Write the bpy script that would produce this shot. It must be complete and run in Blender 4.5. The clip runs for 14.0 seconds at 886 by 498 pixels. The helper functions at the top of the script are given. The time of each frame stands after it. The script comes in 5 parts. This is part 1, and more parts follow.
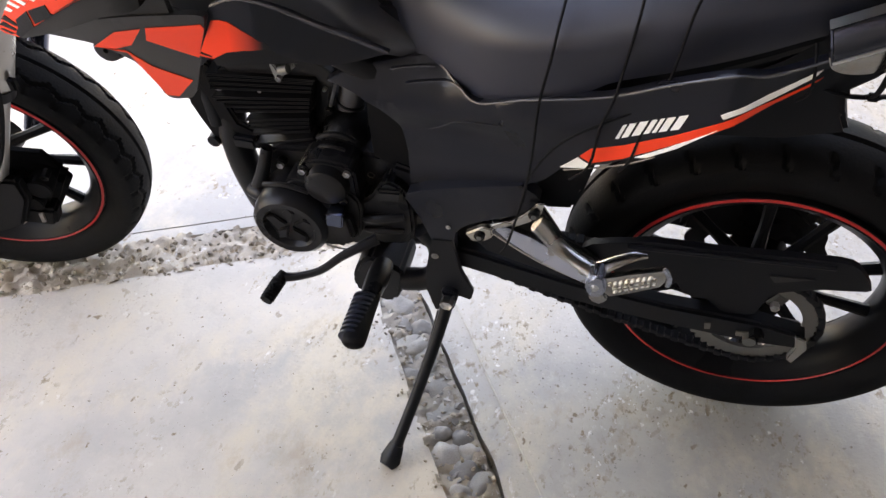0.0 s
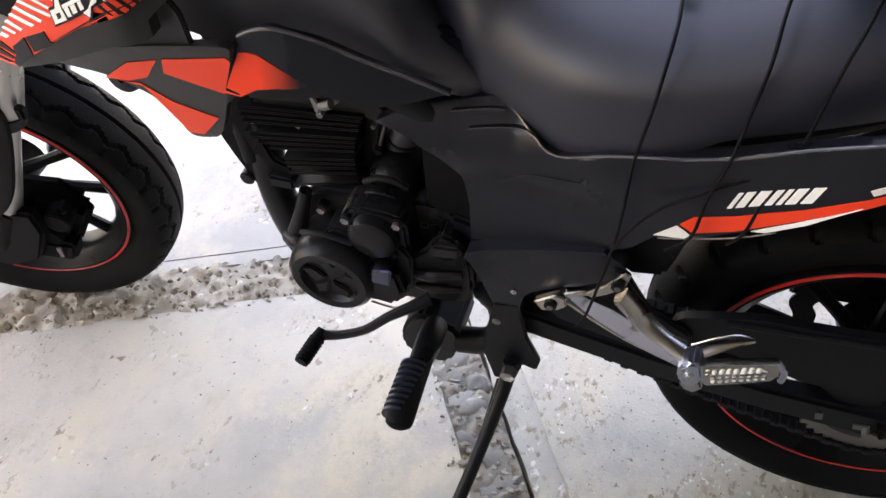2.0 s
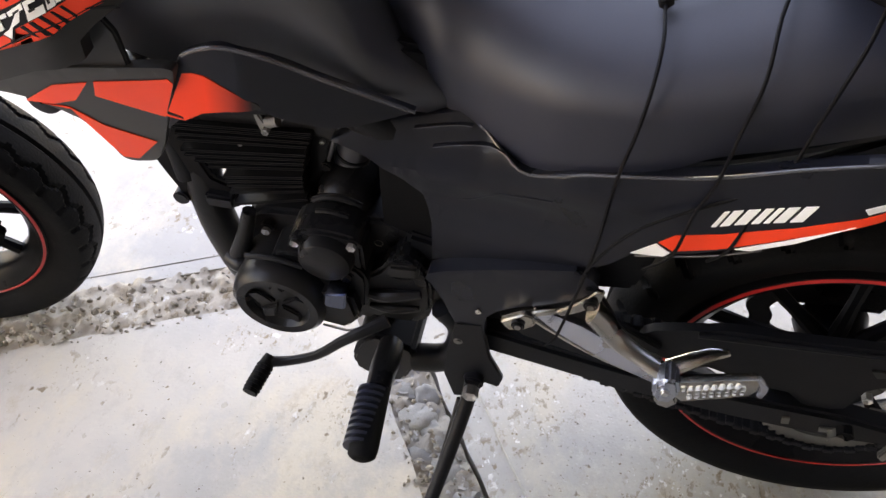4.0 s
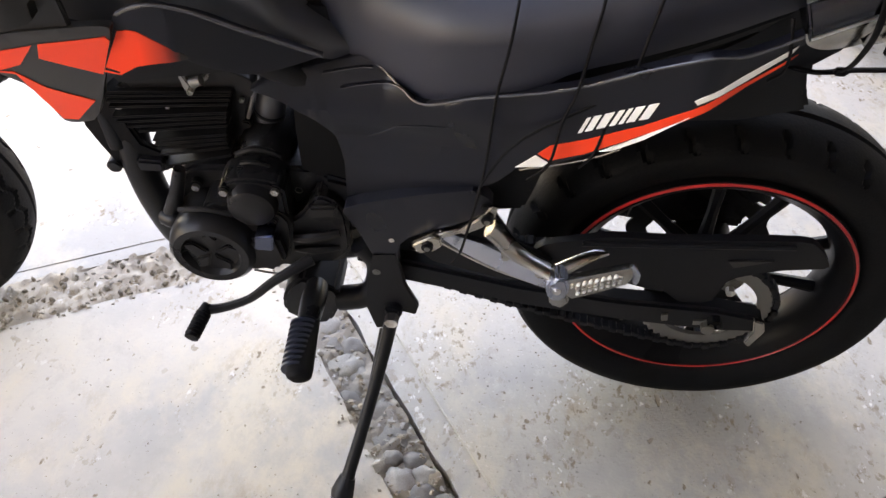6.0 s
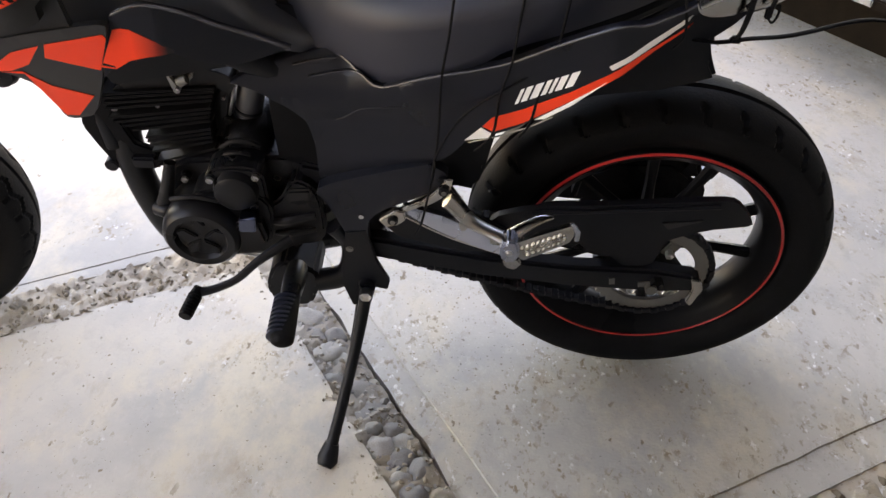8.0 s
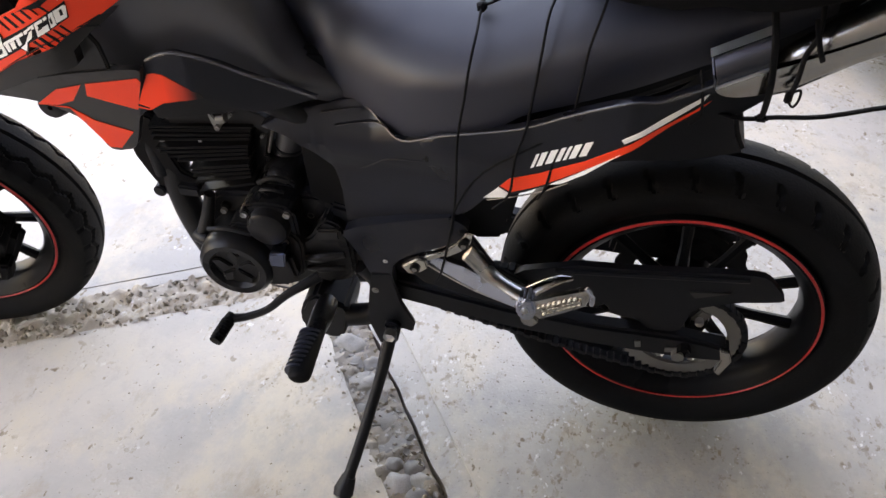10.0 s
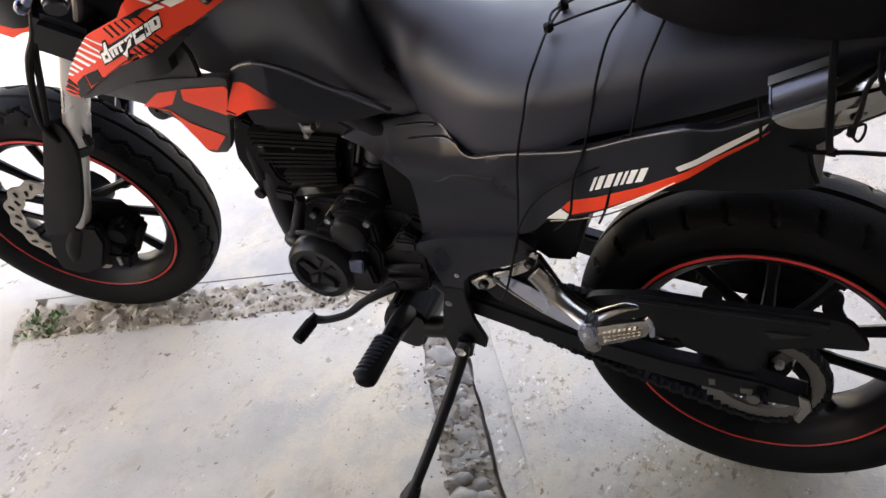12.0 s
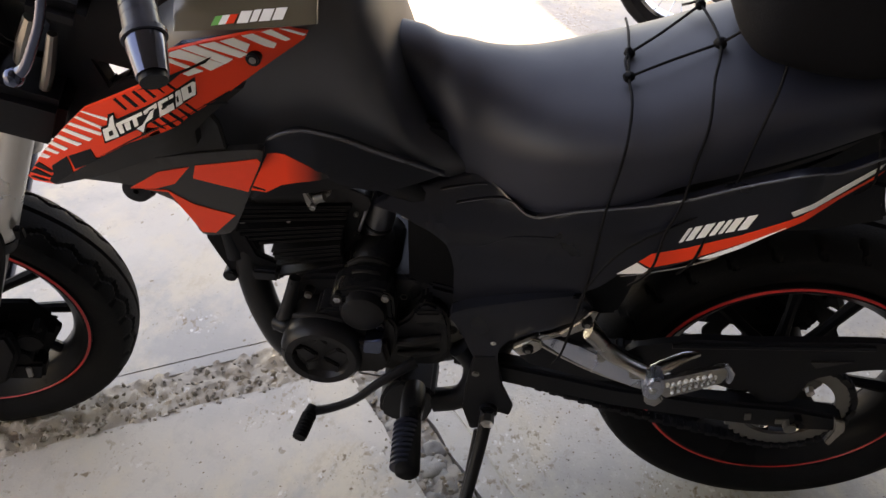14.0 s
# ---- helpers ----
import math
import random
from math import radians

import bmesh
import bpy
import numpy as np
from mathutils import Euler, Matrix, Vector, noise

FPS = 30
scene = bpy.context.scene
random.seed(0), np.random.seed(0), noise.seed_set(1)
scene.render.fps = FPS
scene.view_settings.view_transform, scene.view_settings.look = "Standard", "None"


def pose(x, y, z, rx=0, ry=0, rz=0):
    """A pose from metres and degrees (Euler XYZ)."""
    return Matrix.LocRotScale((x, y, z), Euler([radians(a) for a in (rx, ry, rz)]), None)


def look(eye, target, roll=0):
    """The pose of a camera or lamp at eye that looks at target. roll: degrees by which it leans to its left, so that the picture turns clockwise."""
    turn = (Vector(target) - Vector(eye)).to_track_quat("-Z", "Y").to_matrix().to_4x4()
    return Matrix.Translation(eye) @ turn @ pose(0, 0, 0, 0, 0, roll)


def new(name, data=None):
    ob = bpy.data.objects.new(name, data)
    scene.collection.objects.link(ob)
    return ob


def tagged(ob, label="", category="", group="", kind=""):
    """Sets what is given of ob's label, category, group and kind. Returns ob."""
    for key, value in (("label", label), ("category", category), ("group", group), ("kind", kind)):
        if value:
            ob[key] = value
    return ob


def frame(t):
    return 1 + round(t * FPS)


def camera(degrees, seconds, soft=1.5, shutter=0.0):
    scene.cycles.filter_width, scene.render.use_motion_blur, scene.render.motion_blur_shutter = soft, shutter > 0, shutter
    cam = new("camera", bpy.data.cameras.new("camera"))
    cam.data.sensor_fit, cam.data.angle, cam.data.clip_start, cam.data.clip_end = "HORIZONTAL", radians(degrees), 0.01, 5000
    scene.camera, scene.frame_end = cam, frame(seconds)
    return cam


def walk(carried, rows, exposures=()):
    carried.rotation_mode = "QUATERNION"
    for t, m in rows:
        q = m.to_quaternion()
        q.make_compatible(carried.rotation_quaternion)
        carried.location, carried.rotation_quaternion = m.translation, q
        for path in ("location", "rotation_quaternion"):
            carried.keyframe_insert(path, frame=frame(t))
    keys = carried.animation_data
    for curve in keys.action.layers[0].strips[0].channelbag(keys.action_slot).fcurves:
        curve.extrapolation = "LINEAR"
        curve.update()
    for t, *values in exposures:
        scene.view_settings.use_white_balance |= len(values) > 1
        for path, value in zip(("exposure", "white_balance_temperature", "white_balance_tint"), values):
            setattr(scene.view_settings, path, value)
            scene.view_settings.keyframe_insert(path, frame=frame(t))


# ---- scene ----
LENS = 51.23
PATH = [
    (0.0, (0.4741, -1.2984, 1.2323), (0.2930, -0.5287, 0.6201), 1.96),
    (0.5, (0.4573, -1.2411, 1.2285), (0.2608, -0.4820, 0.6079), 1.50),
    (1.0, (0.4300, -1.1872, 1.2174), (0.2263, -0.4329, 0.5932), 1.49),
    (1.5, (0.4050, -1.1450, 1.2050), (0.1957, -0.3917, 0.5816), 1.71),
    (2.0, (0.4047, -1.0911, 1.1857), (0.1714, -0.3438, 0.5636), 1.04),
    (2.2, (0.4045, -1.0710, 1.1783), (0.1613, -0.3264, 0.5567), 0.66),
    (4.3, (0.3118, -1.0321, 1.1854), (0.2139, -0.2689, 0.5468), 4.29),
    (4.5, (0.3144, -1.0476, 1.1846), (0.2344, -0.2809, 0.5477), 4.55),
    (5.0, (0.3214, -1.0909, 1.1796), (0.2648, -0.3178, 0.5479), 4.10),
    (5.5, (0.3300, -1.1418, 1.1760), (0.2801, -0.3623, 0.5517), 3.34),
    (6.0, (0.3511, -1.2244, 1.1885), (0.3109, -0.4350, 0.5761), 3.13),
    (6.5, (0.3567, -1.2986, 1.1952), (0.3315, -0.4994, 0.5948), 2.75),
    (7.0, (0.3452, -1.3761, 1.1875), (0.3403, -0.5619, 0.6071), 2.47),
    (7.2, (0.3420, -1.4051, 1.1766), (0.3430, -0.5826, 0.6078), 2.67),
    (9.3, (0.5543, -1.4114, 1.2187), (0.4112, -0.5960, 0.6579), -1.53),
    (9.5, (0.5529, -1.4018, 1.2273), (0.4050, -0.5861, 0.6681), -0.80),
    (10.0, (0.5462, -1.3560, 1.2487), (0.3839, -0.5477, 0.6828), 0.37),
    (10.5, (0.5816, -1.3116, 1.2610), (0.3776, -0.5158, 0.6908), 0.11),
    (11.0, (0.6132, -1.2800, 1.2617), (0.3654, -0.4972, 0.6909), -0.86),
    (11.5, (0.6600, -1.2902, 1.2483), (0.3657, -0.5134, 0.6916), -1.97),
    (12.0, (0.6978, -1.3233, 1.2474), (0.3546, -0.5580, 0.7028), -2.57),
    (12.5, (0.6519, -1.3729, 1.2126), (0.2953, -0.5966, 0.6927), -1.92),
    (13.0, (0.4895, -1.4024, 1.2275), (0.1918, -0.6006, 0.7094), -0.61),
    (13.5, (0.3387, -1.3768, 1.2265), (0.1244, -0.5457, 0.7134), 0.07),
    (14.0, (0.2283, -1.3174, 1.2275), (0.1678, -0.4607, 0.7153), 2.25),
]
cam = camera(LENS, 14.0, soft=1.5)
LIGHT = [(0.0, 3.8, 10200), (1.0, 3.85, 10200), (2.0, 3.75, 10200), (4.5, 3.85, 10500), (5.5, 3.95, 10500), (6.5, 3.95, 10500), (7.0, 3.8, 10600), (9.5, 3.55, 10500), (10.0, 3.65, 10300), (11.0, 3.7, 10300), (12.0, 3.6, 10500), (12.5, 3.5, 10700), (13.2, 3.4, 10700), (13.5, 3.27, 10800), (14.0, 2.85, 11000)]
walk(cam, [(t, look(e, g, r)) for t, e, g, r in PATH], [(t, v, k, 24) for t, v, k in LIGHT])

# ---- world, sun ----
SUN_AZ, SUN_EL = radians(-19.9), radians(52)      # heading of the light on the ground, height of the sun
world = bpy.data.worlds.new("sky")
scene.world = world
world.use_nodes = True
wn = world.node_tree
sky = wn.nodes.new("ShaderNodeTexSky")
sky.sky_type, sky.sun_disc = "NISHITA", False
sky.sun_elevation, sky.sun_rotation = SUN_EL, radians(160)
wn.links.new(sky.outputs[0], wn.nodes["Background"].inputs[0])
wn.nodes["Background"].inputs[1].default_value = 0.15
sun = new("sun", bpy.data.lights.new("sun", "SUN"))
sun.data.energy, sun.data.angle, sun.data.color = 2.6, radians(0.53), (1.0, 0.95, 0.87)
way = Vector((math.sin(SUN_AZ) * math.cos(SUN_EL), math.cos(SUN_AZ) * math.cos(SUN_EL), -math.sin(SUN_EL)))
sun.matrix_world = look((0, 0, 0), way)
sun.location = (2, -6, 9)


# ---- materials ----
def shader(name, color, rough=0.5, metal=0.0, grain=0.0, scale=60.0, vary=0.0, vscale=8.0, rvary=0.0, coat=0.0, spec=0.5):
    """Principled surface with two scales of variation: blotches in colour and gloss, grain as relief."""
    m = bpy.data.materials.new(name)
    m.use_nodes = True
    n, l = m.node_tree.nodes, m.node_tree.links
    p = n["Principled BSDF"]
    p.inputs["Base Color"].default_value = (*color, 1)
    p.inputs["Roughness"].default_value, p.inputs["Metallic"].default_value = rough, metal
    p.inputs["Coat Weight"].default_value = coat
    p.inputs["Coat Roughness"].default_value = 0.12
    p.inputs["Specular IOR Level"].default_value = spec
    tc = n.new("ShaderNodeTexCoord")
    if vary or rvary:
        t = n.new("ShaderNodeTexNoise")
        t.inputs["Scale"].default_value, t.inputs["Detail"].default_value = vscale, 6
        l.new(tc.outputs["Object"], t.inputs["Vector"])
    if vary:
        mr = n.new("ShaderNodeMapRange")
        mr.inputs[1].default_value, mr.inputs[2].default_value = 0.3, 0.7
        mr.inputs[3].default_value, mr.inputs[4].default_value = 1 - vary, 1 + vary
        l.new(t.outputs[0], mr.inputs[0])
        mx = n.new("ShaderNodeVectorMath")
        mx.operation = "SCALE"
        mx.inputs[0].default_value = color
        l.new(mr.outputs[0], mx.inputs["Scale"])
        l.new(mx.outputs[0], p.inputs["Base Color"])
    if rvary:
        mr = n.new("ShaderNodeMapRange")
        mr.inputs[1].default_value, mr.inputs[2].default_value = 0.3, 0.7
        mr.inputs[3].default_value, mr.inputs[4].default_value = max(0.02, rough - rvary), min(1, rough + rvary)
        l.new(t.outputs[0], mr.inputs[0])
        l.new(mr.outputs[0], p.inputs["Roughness"])
    if grain:
        g = n.new("ShaderNodeTexNoise")
        g.inputs["Scale"].default_value, g.inputs["Detail"].default_value = scale, 5
        l.new(tc.outputs["Object"], g.inputs["Vector"])
        b = n.new("ShaderNodeBump")
        b.inputs["Strength"].default_value, b.inputs["Distance"].default_value = grain, 0.002
        l.new(g.outputs[0], b.inputs["Height"])
        l.new(b.outputs[0], p.inputs["Normal"])
    return m


def concrete(name, base, speck, rough_bits):
    """Weathered concrete: broad stains, mottling, dark grit, pale and brown chips, pitted relief."""
    m = bpy.data.materials.new(name)
    m.use_nodes = True
    n, l = m.node_tree.nodes, m.node_tree.links
    p = n["Principled BSDF"]
    tc = n.new("ShaderNodeTexCoord")

    def tex(scale, detail=5, rough=0.55, slant=0.0):
        t = n.new("ShaderNodeTexNoise")
        t.inputs["Scale"].default_value, t.inputs["Detail"].default_value, t.inputs["Roughness"].default_value = scale, detail, rough
        if slant:
            w = n.new("ShaderNodeMapping")
            w.inputs["Rotation"].default_value, w.inputs["Scale"].default_value = (0, 0, slant), (1, 0.62, 1)
            l.new(tc.outputs["Object"], w.inputs["Vector"])
            l.new(w.outputs[0], t.inputs["Vector"])
        else:
            l.new(tc.outputs["Object"], t.inputs["Vector"])
        return t.outputs[0]

    def ramp(src, a, b, lo, hi):
        r = n.new("ShaderNodeMapRange")
        r.inputs[1].default_value, r.inputs[2].default_value, r.inputs[3].default_value, r.inputs[4].default_value = a, b, lo, hi
        l.new(src, r.inputs[0])
        return r.outputs[0]

    def mix(a, color, fac):
        x = n.new("ShaderNodeMix")
        x.data_type = "RGBA"
        l.new(fac, x.inputs[0])
        if isinstance(a, tuple):
            x.inputs[6].default_value = (*a, 1)
        else:
            l.new(a, x.inputs[6])
        x.inputs[7].default_value = (*color, 1)
        return x.outputs[2]

    def both(a, b):
        q = n.new("ShaderNodeMath")
        q.operation = "MULTIPLY"
        l.new(a, q.inputs[0])
        l.new(b, q.inputs[1])
        return q.outputs[0]

    def tint(*k):
        return tuple(v * w for v, w in zip(base, k))

    c = mix(base, tint(0.76, 0.785, 0.83), ramp(tex(1.9, 6, 0.6), 0.45, 0.60, 0.0, 0.9))
    c = mix(c, tint(1.10, 1.05, 0.95), ramp(tex(4.1, 8, 0.68, 0.5), 0.48, 0.60, 0.0, 0.9))
    c = mix(c, tint(0.70, 0.58, 0.44), ramp(tex(6.3, 8, 0.74, 1.3), 0.56, 0.68, 0.0, 0.25 + 0.35 * rough_bits))
    c = mix(c, tint(0.70, 0.70, 0.71), ramp(tex(23, 7, 0.72, 0.9), 0.52, 0.68, 0.0, 0.14 + 0.30 * rough_bits))
    c = mix(c, tint(1.22, 1.22, 1.20), ramp(tex(37, 6, 0.7, 0.4), 0.56, 0.70, 0.0, 0.35 * rough_bits))
    spread = ramp(tex(5.2, 4, 0.6), 0.60 - 0.12 * rough_bits, 0.68 - 0.10 * rough_bits, 0.0, 1.0)
    flake = both(ramp(tex(62, 6, 0.66, 0.9), 0.555, 0.580, 0.0, 1.0), spread)
    c = mix(c, tint(0.56, 0.48, 0.38), both(flake, ramp(tex(31, 4), 0.35, 0.6, 0.25, 1.0)))
    c = mix(c, (0.72, 0.70, 0.65), both(both(ramp(tex(71, 5, 0.62, 0.3), 0.60, 0.625, 0.0, 1.0), spread), ramp(tex(19, 4), 0.42, 0.6, 0.0, 0.9)))
    pit = both(ramp(tex(34, 3, 0.55, 2.2), 0.67, 0.70, 0.0, 1.0), ramp(tex(6.5, 3), 0.42, 0.5, 0.3, 1.0))
    c = mix(c, tint(0.50, 0.43, 0.35), pit)
    flake_pit = n.new("ShaderNodeMath")
    flake_pit.operation = "MAXIMUM"
    l.new(flake, flake_pit.inputs[0])
    l.new(pit, flake_pit.inputs[1])
    grit = tex(150, 3)
    c = mix(c, (0.10, 0.085, 0.07), both(ramp(grit, 0.68 - 0.03 * speck, 0.73 - 0.03 * speck, 0.0, 0.7), ramp(tex(7.7, 3), 0.40, 0.58, 0.15, 1.0)))
    l.new(c, p.inputs["Base Color"])
    l.new(ramp(tex(9), 0.35, 0.7, 0.62, 0.88), p.inputs["Roughness"])
    p.inputs["Specular IOR Level"].default_value = 0.3
    add = n.new("ShaderNodeMath")
    add.operation = "ADD"
    relief = n.new("ShaderNodeMath")
    relief.operation = "SUBTRACT"
    l.new(ramp(tex(21, 4, 0.5), 0, 1, 0, 0.5), relief.inputs[0])
    l.new(ramp(flake_pit.outputs[0], 0.0, 1.0, 0.0, 1.0), relief.inputs[1])
    l.new(relief.outputs[0], add.inputs[0])
    l.new(ramp(grit, 0.3, 0.8, 0, 0.16 * (0.3 + rough_bits)), add.inputs[1])
    b = n.new("ShaderNodeBump")
    b.inputs["Strength"].default_value, b.inputs["Distance"].default_value = 0.45, 0.003 + 0.003 * rough_bits
    l.new(add.outputs[0], b.inputs["Height"])
    l.new(b.outputs[0], p.inputs["Normal"])
    return m


def stone_mat(name, dark, mid, light):
    m = shader(name, (0.33, 0.31, 0.28), 0.8, grain=0.15, scale=90, spec=0.3)
    n, l = m.node_tree.nodes, m.node_tree.links
    info, tc, t, r, mx = (n.new("ShaderNode" + k) for k in ("ObjectInfo", "TexCoord", "TexNoise", "ValToRGB", "Mix"))
    r.color_ramp.elements[0].color, r.color_ramp.elements[1].color = (*dark, 1), (*light, 1)
    e = r.color_ramp.elements.new(0.45)
    e.color = (*mid, 1)
    l.new(info.outputs["Random"], r.inputs[0])
    t.inputs["Scale"].default_value, t.inputs["Detail"].default_value = 30, 8
    l.new(tc.outputs["Object"], t.inputs["Vector"])
    mx.data_type, mx.blend_type = "RGBA", "OVERLAY"
    mx.inputs[0].default_value = 0.4
    l.new(r.outputs[0], mx.inputs[6])
    l.new(t.outputs[0], mx.inputs[7])
    l.new(mx.outputs[2], n["Principled BSDF"].inputs["Base Color"])
    return m


SLAB = concrete("concrete_slab", (0.52, 0.465, 0.39), 0.25, 0.65)
WORN = concrete("concrete_worn", (0.44, 0.405, 0.35), 0.8, 1.0)
PALE = concrete("concrete_pale", (0.50, 0.455, 0.39), 0.05, 0.25)
MORTAR = concrete("mortar", (0.29, 0.25, 0.20), 0.9, 1.0)
RUBBLE = concrete("crumbling_mortar", (0.47, 0.40, 0.31), 0.9, 1.0)
RUST = concrete("brown_grit", (0.22, 0.165, 0.115), 0.6, 0.8)
EARTH = concrete("yard_ground", (0.34, 0.32, 0.28), 0.8, 0.8)
# kept dark so that the added walls bounce little light onto the bike
PLASTER = shader("darkened_plaster", (0.15, 0.143, 0.135), 0.9, grain=0.4, scale=40, vary=0.12, vscale=2)
STONE = stone_mat("river_stone", (0.15, 0.14, 0.13), (0.24, 0.225, 0.20), (0.36, 0.335, 0.30))
GRAVEL = stone_mat("broken_stone", (0.11, 0.082, 0.052), (0.27, 0.215, 0.15), (0.54, 0.465, 0.36))
# base raised and turned blue to carry the sky's reflection
TANK = shader("black_satin_paint", (0.024, 0.0255, 0.034), 0.42, vary=0.2, rvary=0.05, spec=0.80)
# blue lean of the base stands in for reflected sky
PANEL = shader("charcoal_satin_plastic", (0.0055, 0.0066, 0.0115), 0.32, grain=0.05, scale=420, vary=0.2, rvary=0.06, spec=0.25)
GREY = shader("grey_decal", (0.018, 0.018, 0.019), 0.36, vary=0.1, rvary=0.05, spec=0.3)
PLASTIC = shader("black_plastic", (0.007, 0.0074, 0.0095), 0.42, grain=0.12, scale=350, vary=0.2, rvary=0.1, spec=0.14)
# blue sky sheen of the black seat is put into this base
VINYL = shader("black_seat_vinyl", (0.007, 0.0088, 0.019), 0.52, grain=0.06, scale=650, vary=0.12, vscale=14, rvary=0.05, spec=0.56)
# paler, shinier than PANEL: the highlight along panel edges is put into the colour
EDGE_SHEEN = shader("edge_highlight_plastic", (0.05, 0.052, 0.06), 0.25, vary=0.3, vscale=20, spec=0.8)
RUBBER = shader("tyre_rubber", (0.0052, 0.0053, 0.0060), 0.65, grain=0.3, scale=240, vary=0.45, vscale=18, rvary=0.1, spec=0.08)
RED = shader("red_decal", (0.88, 0.052, 0.018), 0.34, vary=0.06, rvary=0.05, spec=0.3)
WHITE = shader("white_decal", (0.86, 0.86, 0.84), 0.4, vary=0.04)
RIM = shader("black_wheel_paint", (0.0055, 0.0055, 0.0064), 0.34, vary=0.3, rvary=0.08, spec=0.06)
MATTE = shader("matt_black_plastic", (0.0045, 0.0045, 0.0052), 0.65, grain=0.1, scale=300, vary=0.3, spec=0.06)
RIM_RED = shader("deep_red_line", (0.55, 0.022, 0.022), 0.4, vary=0.1)
BRONZE = shader("worn_disc_steel", (0.30, 0.27, 0.23), 0.38, 1.0, vary=0.25, vscale=30, rvary=0.1)
ENGINE = shader("black_engine_paint", (0.0095, 0.0095, 0.0108), 0.30, grain=0.12, scale=180, vary=0.3, rvary=0.1, spec=0.15)
ALLOY = shader("cast_alloy", (0.39, 0.38, 0.365), 0.23, 1.0, grain=0.15, scale=200, vary=0.12, rvary=0.08)
FORK = shader("silver_fork_paint", (0.40, 0.385, 0.36), 0.32, 0.75, vary=0.06, rvary=0.06)
# steel darkened and blued, with the reflected sky painted into the base
STEEL = shader("brushed_steel", (0.085, 0.10, 0.145), 0.18, 1.0, vary=0.08, rvary=0.05)
# black paint with the blue sky reflection mixed into its base colour
SKY_SHEEN = shader("sky_tinted_black_paint", (0.010, 0.020, 0.055), 0.22, vary=0.2, rvary=0.05, spec=0.6)
SATIN = shader("charcoal_decal", (0.012, 0.012, 0.013), 0.42, vary=0.15, rvary=0.06, spec=0.25)
# lighter, bluer copy of ALLOY: bluish highlights are put into the colour
RAIL = shader("sky_tinted_alloy", (0.42, 0.455, 0.54), 0.24, 1.0, grain=0.06, scale=220, vary=0.1, rvary=0.06)
BOLT = shader("zinc_bolt", (0.55, 0.55, 0.55), 0.28, 1.0, vary=0.1)
SHIELD = shader("polished_dark_steel", (0.055, 0.058, 0.070), 0.22, 1.0, vary=0.06, rvary=0.03)
DULL = shader("dull_steel", (0.20, 0.195, 0.185), 0.42, 0.9, grain=0.2, vary=0.2, rvary=0.1)
FIN = shader("black_fin_paint", (0.006, 0.006, 0.0068), 0.5, grain=0.12, scale=180, vary=0.3, spec=0.10)
CORD = shader("black_elastic_cord", (0.004, 0.004, 0.005), 0.7, grain=0.4, scale=900, vary=0.3, vscale=200, spec=0.12)
BAG = shader("black_fabric", (0.005, 0.005, 0.006), 0.85, grain=0.3, scale=500, vary=0.2, spec=0.06)
# dark rubber with reflected blue sky mixed into its colour
GRIP = shader("grip_rubber", (0.012, 0.016, 0.030), 0.36, grain=0.08, scale=300, vary=0.1, spec=0.6)
LEAF = shader("green_leaf", (0.05, 0.13, 0.02), 0.6, vary=0.4, vscale=40)
BEAM = shader("tinted_tank_cover", (0.09, 0.08, 0.06), 0.12, vary=0.1, rvary=0.04, coat=0.5)
# near-black so that the space under the added bench reads as deep shade
SHADE_BOARD = shader("shade_board_black", (0.010, 0.0065, 0.004), 0.8, grain=0.3, scale=90, vary=0.3, vscale=12, spec=0.06)
GREEN = shader("green_decal", (0.10, 0.42, 0.10), 0.4, vary=0.05)
SKYBLUE = shader("blue_decal", (0.03, 0.22, 0.62), 0.35, vary=0.05)
FADE = shader("fading_red_decal", (0.88, 0.052, 0.018), 0.32, rvary=0.05, spec=0.3)
fn, fl = FADE.node_tree.nodes, FADE.node_tree.links
f_pos, f_sep, f_map, f_mix = (fn.new("ShaderNode" + k) for k in ("TexCoord", "SeparateXYZ", "MapRange", "Mix"))
f_mix.data_type = "RGBA"
f_mix.inputs[6].default_value, f_mix.inputs[7].default_value = (0.88, 0.052, 0.018, 1), (0.009, 0.009, 0.010, 1)
f_map.inputs[1].default_value, f_map.inputs[2].default_value = -0.036, 0.008
fl.new(f_pos.outputs["Object"], f_sep.inputs[0])
fl.new(f_sep.outputs[0], f_map.inputs[0])
fl.new(f_map.outputs[0], f_mix.inputs[0])
fl.new(f_mix.outputs[2], fn["Principled BSDF"].inputs["Base Color"])
CHROME = shader("chrome", (0.80, 0.80, 0.80), 0.08, 1.0, vary=0.03)


# ---- shaping helpers ----
def part(name, bm, mat, parent=None, label="", smooth=35):
    """Links a bmesh as one mesh object under a thing or a part."""
    bmesh.ops.remove_doubles(bm, verts=bm.verts, dist=1e-5)
    bmesh.ops.recalc_face_normals(bm, faces=bm.faces)
    me = bpy.data.meshes.new(name)
    bm.to_mesh(me)
    bm.free()
    me.materials.append(mat)
    for f in me.polygons:
        f.use_smooth = smooth > 0
    if smooth:
        me.set_sharp_from_angle(angle=radians(smooth))
    ob = new(name, me)
    if parent:
        ob.parent = parent
    if label:
        ob["label"] = label
    return ob


def thing(name, label, category, m=None, group="", kind=""):
    ob = new(name)
    if m is not None:
        ob.matrix_world = m
    return tagged(ob, label, category, group, kind)


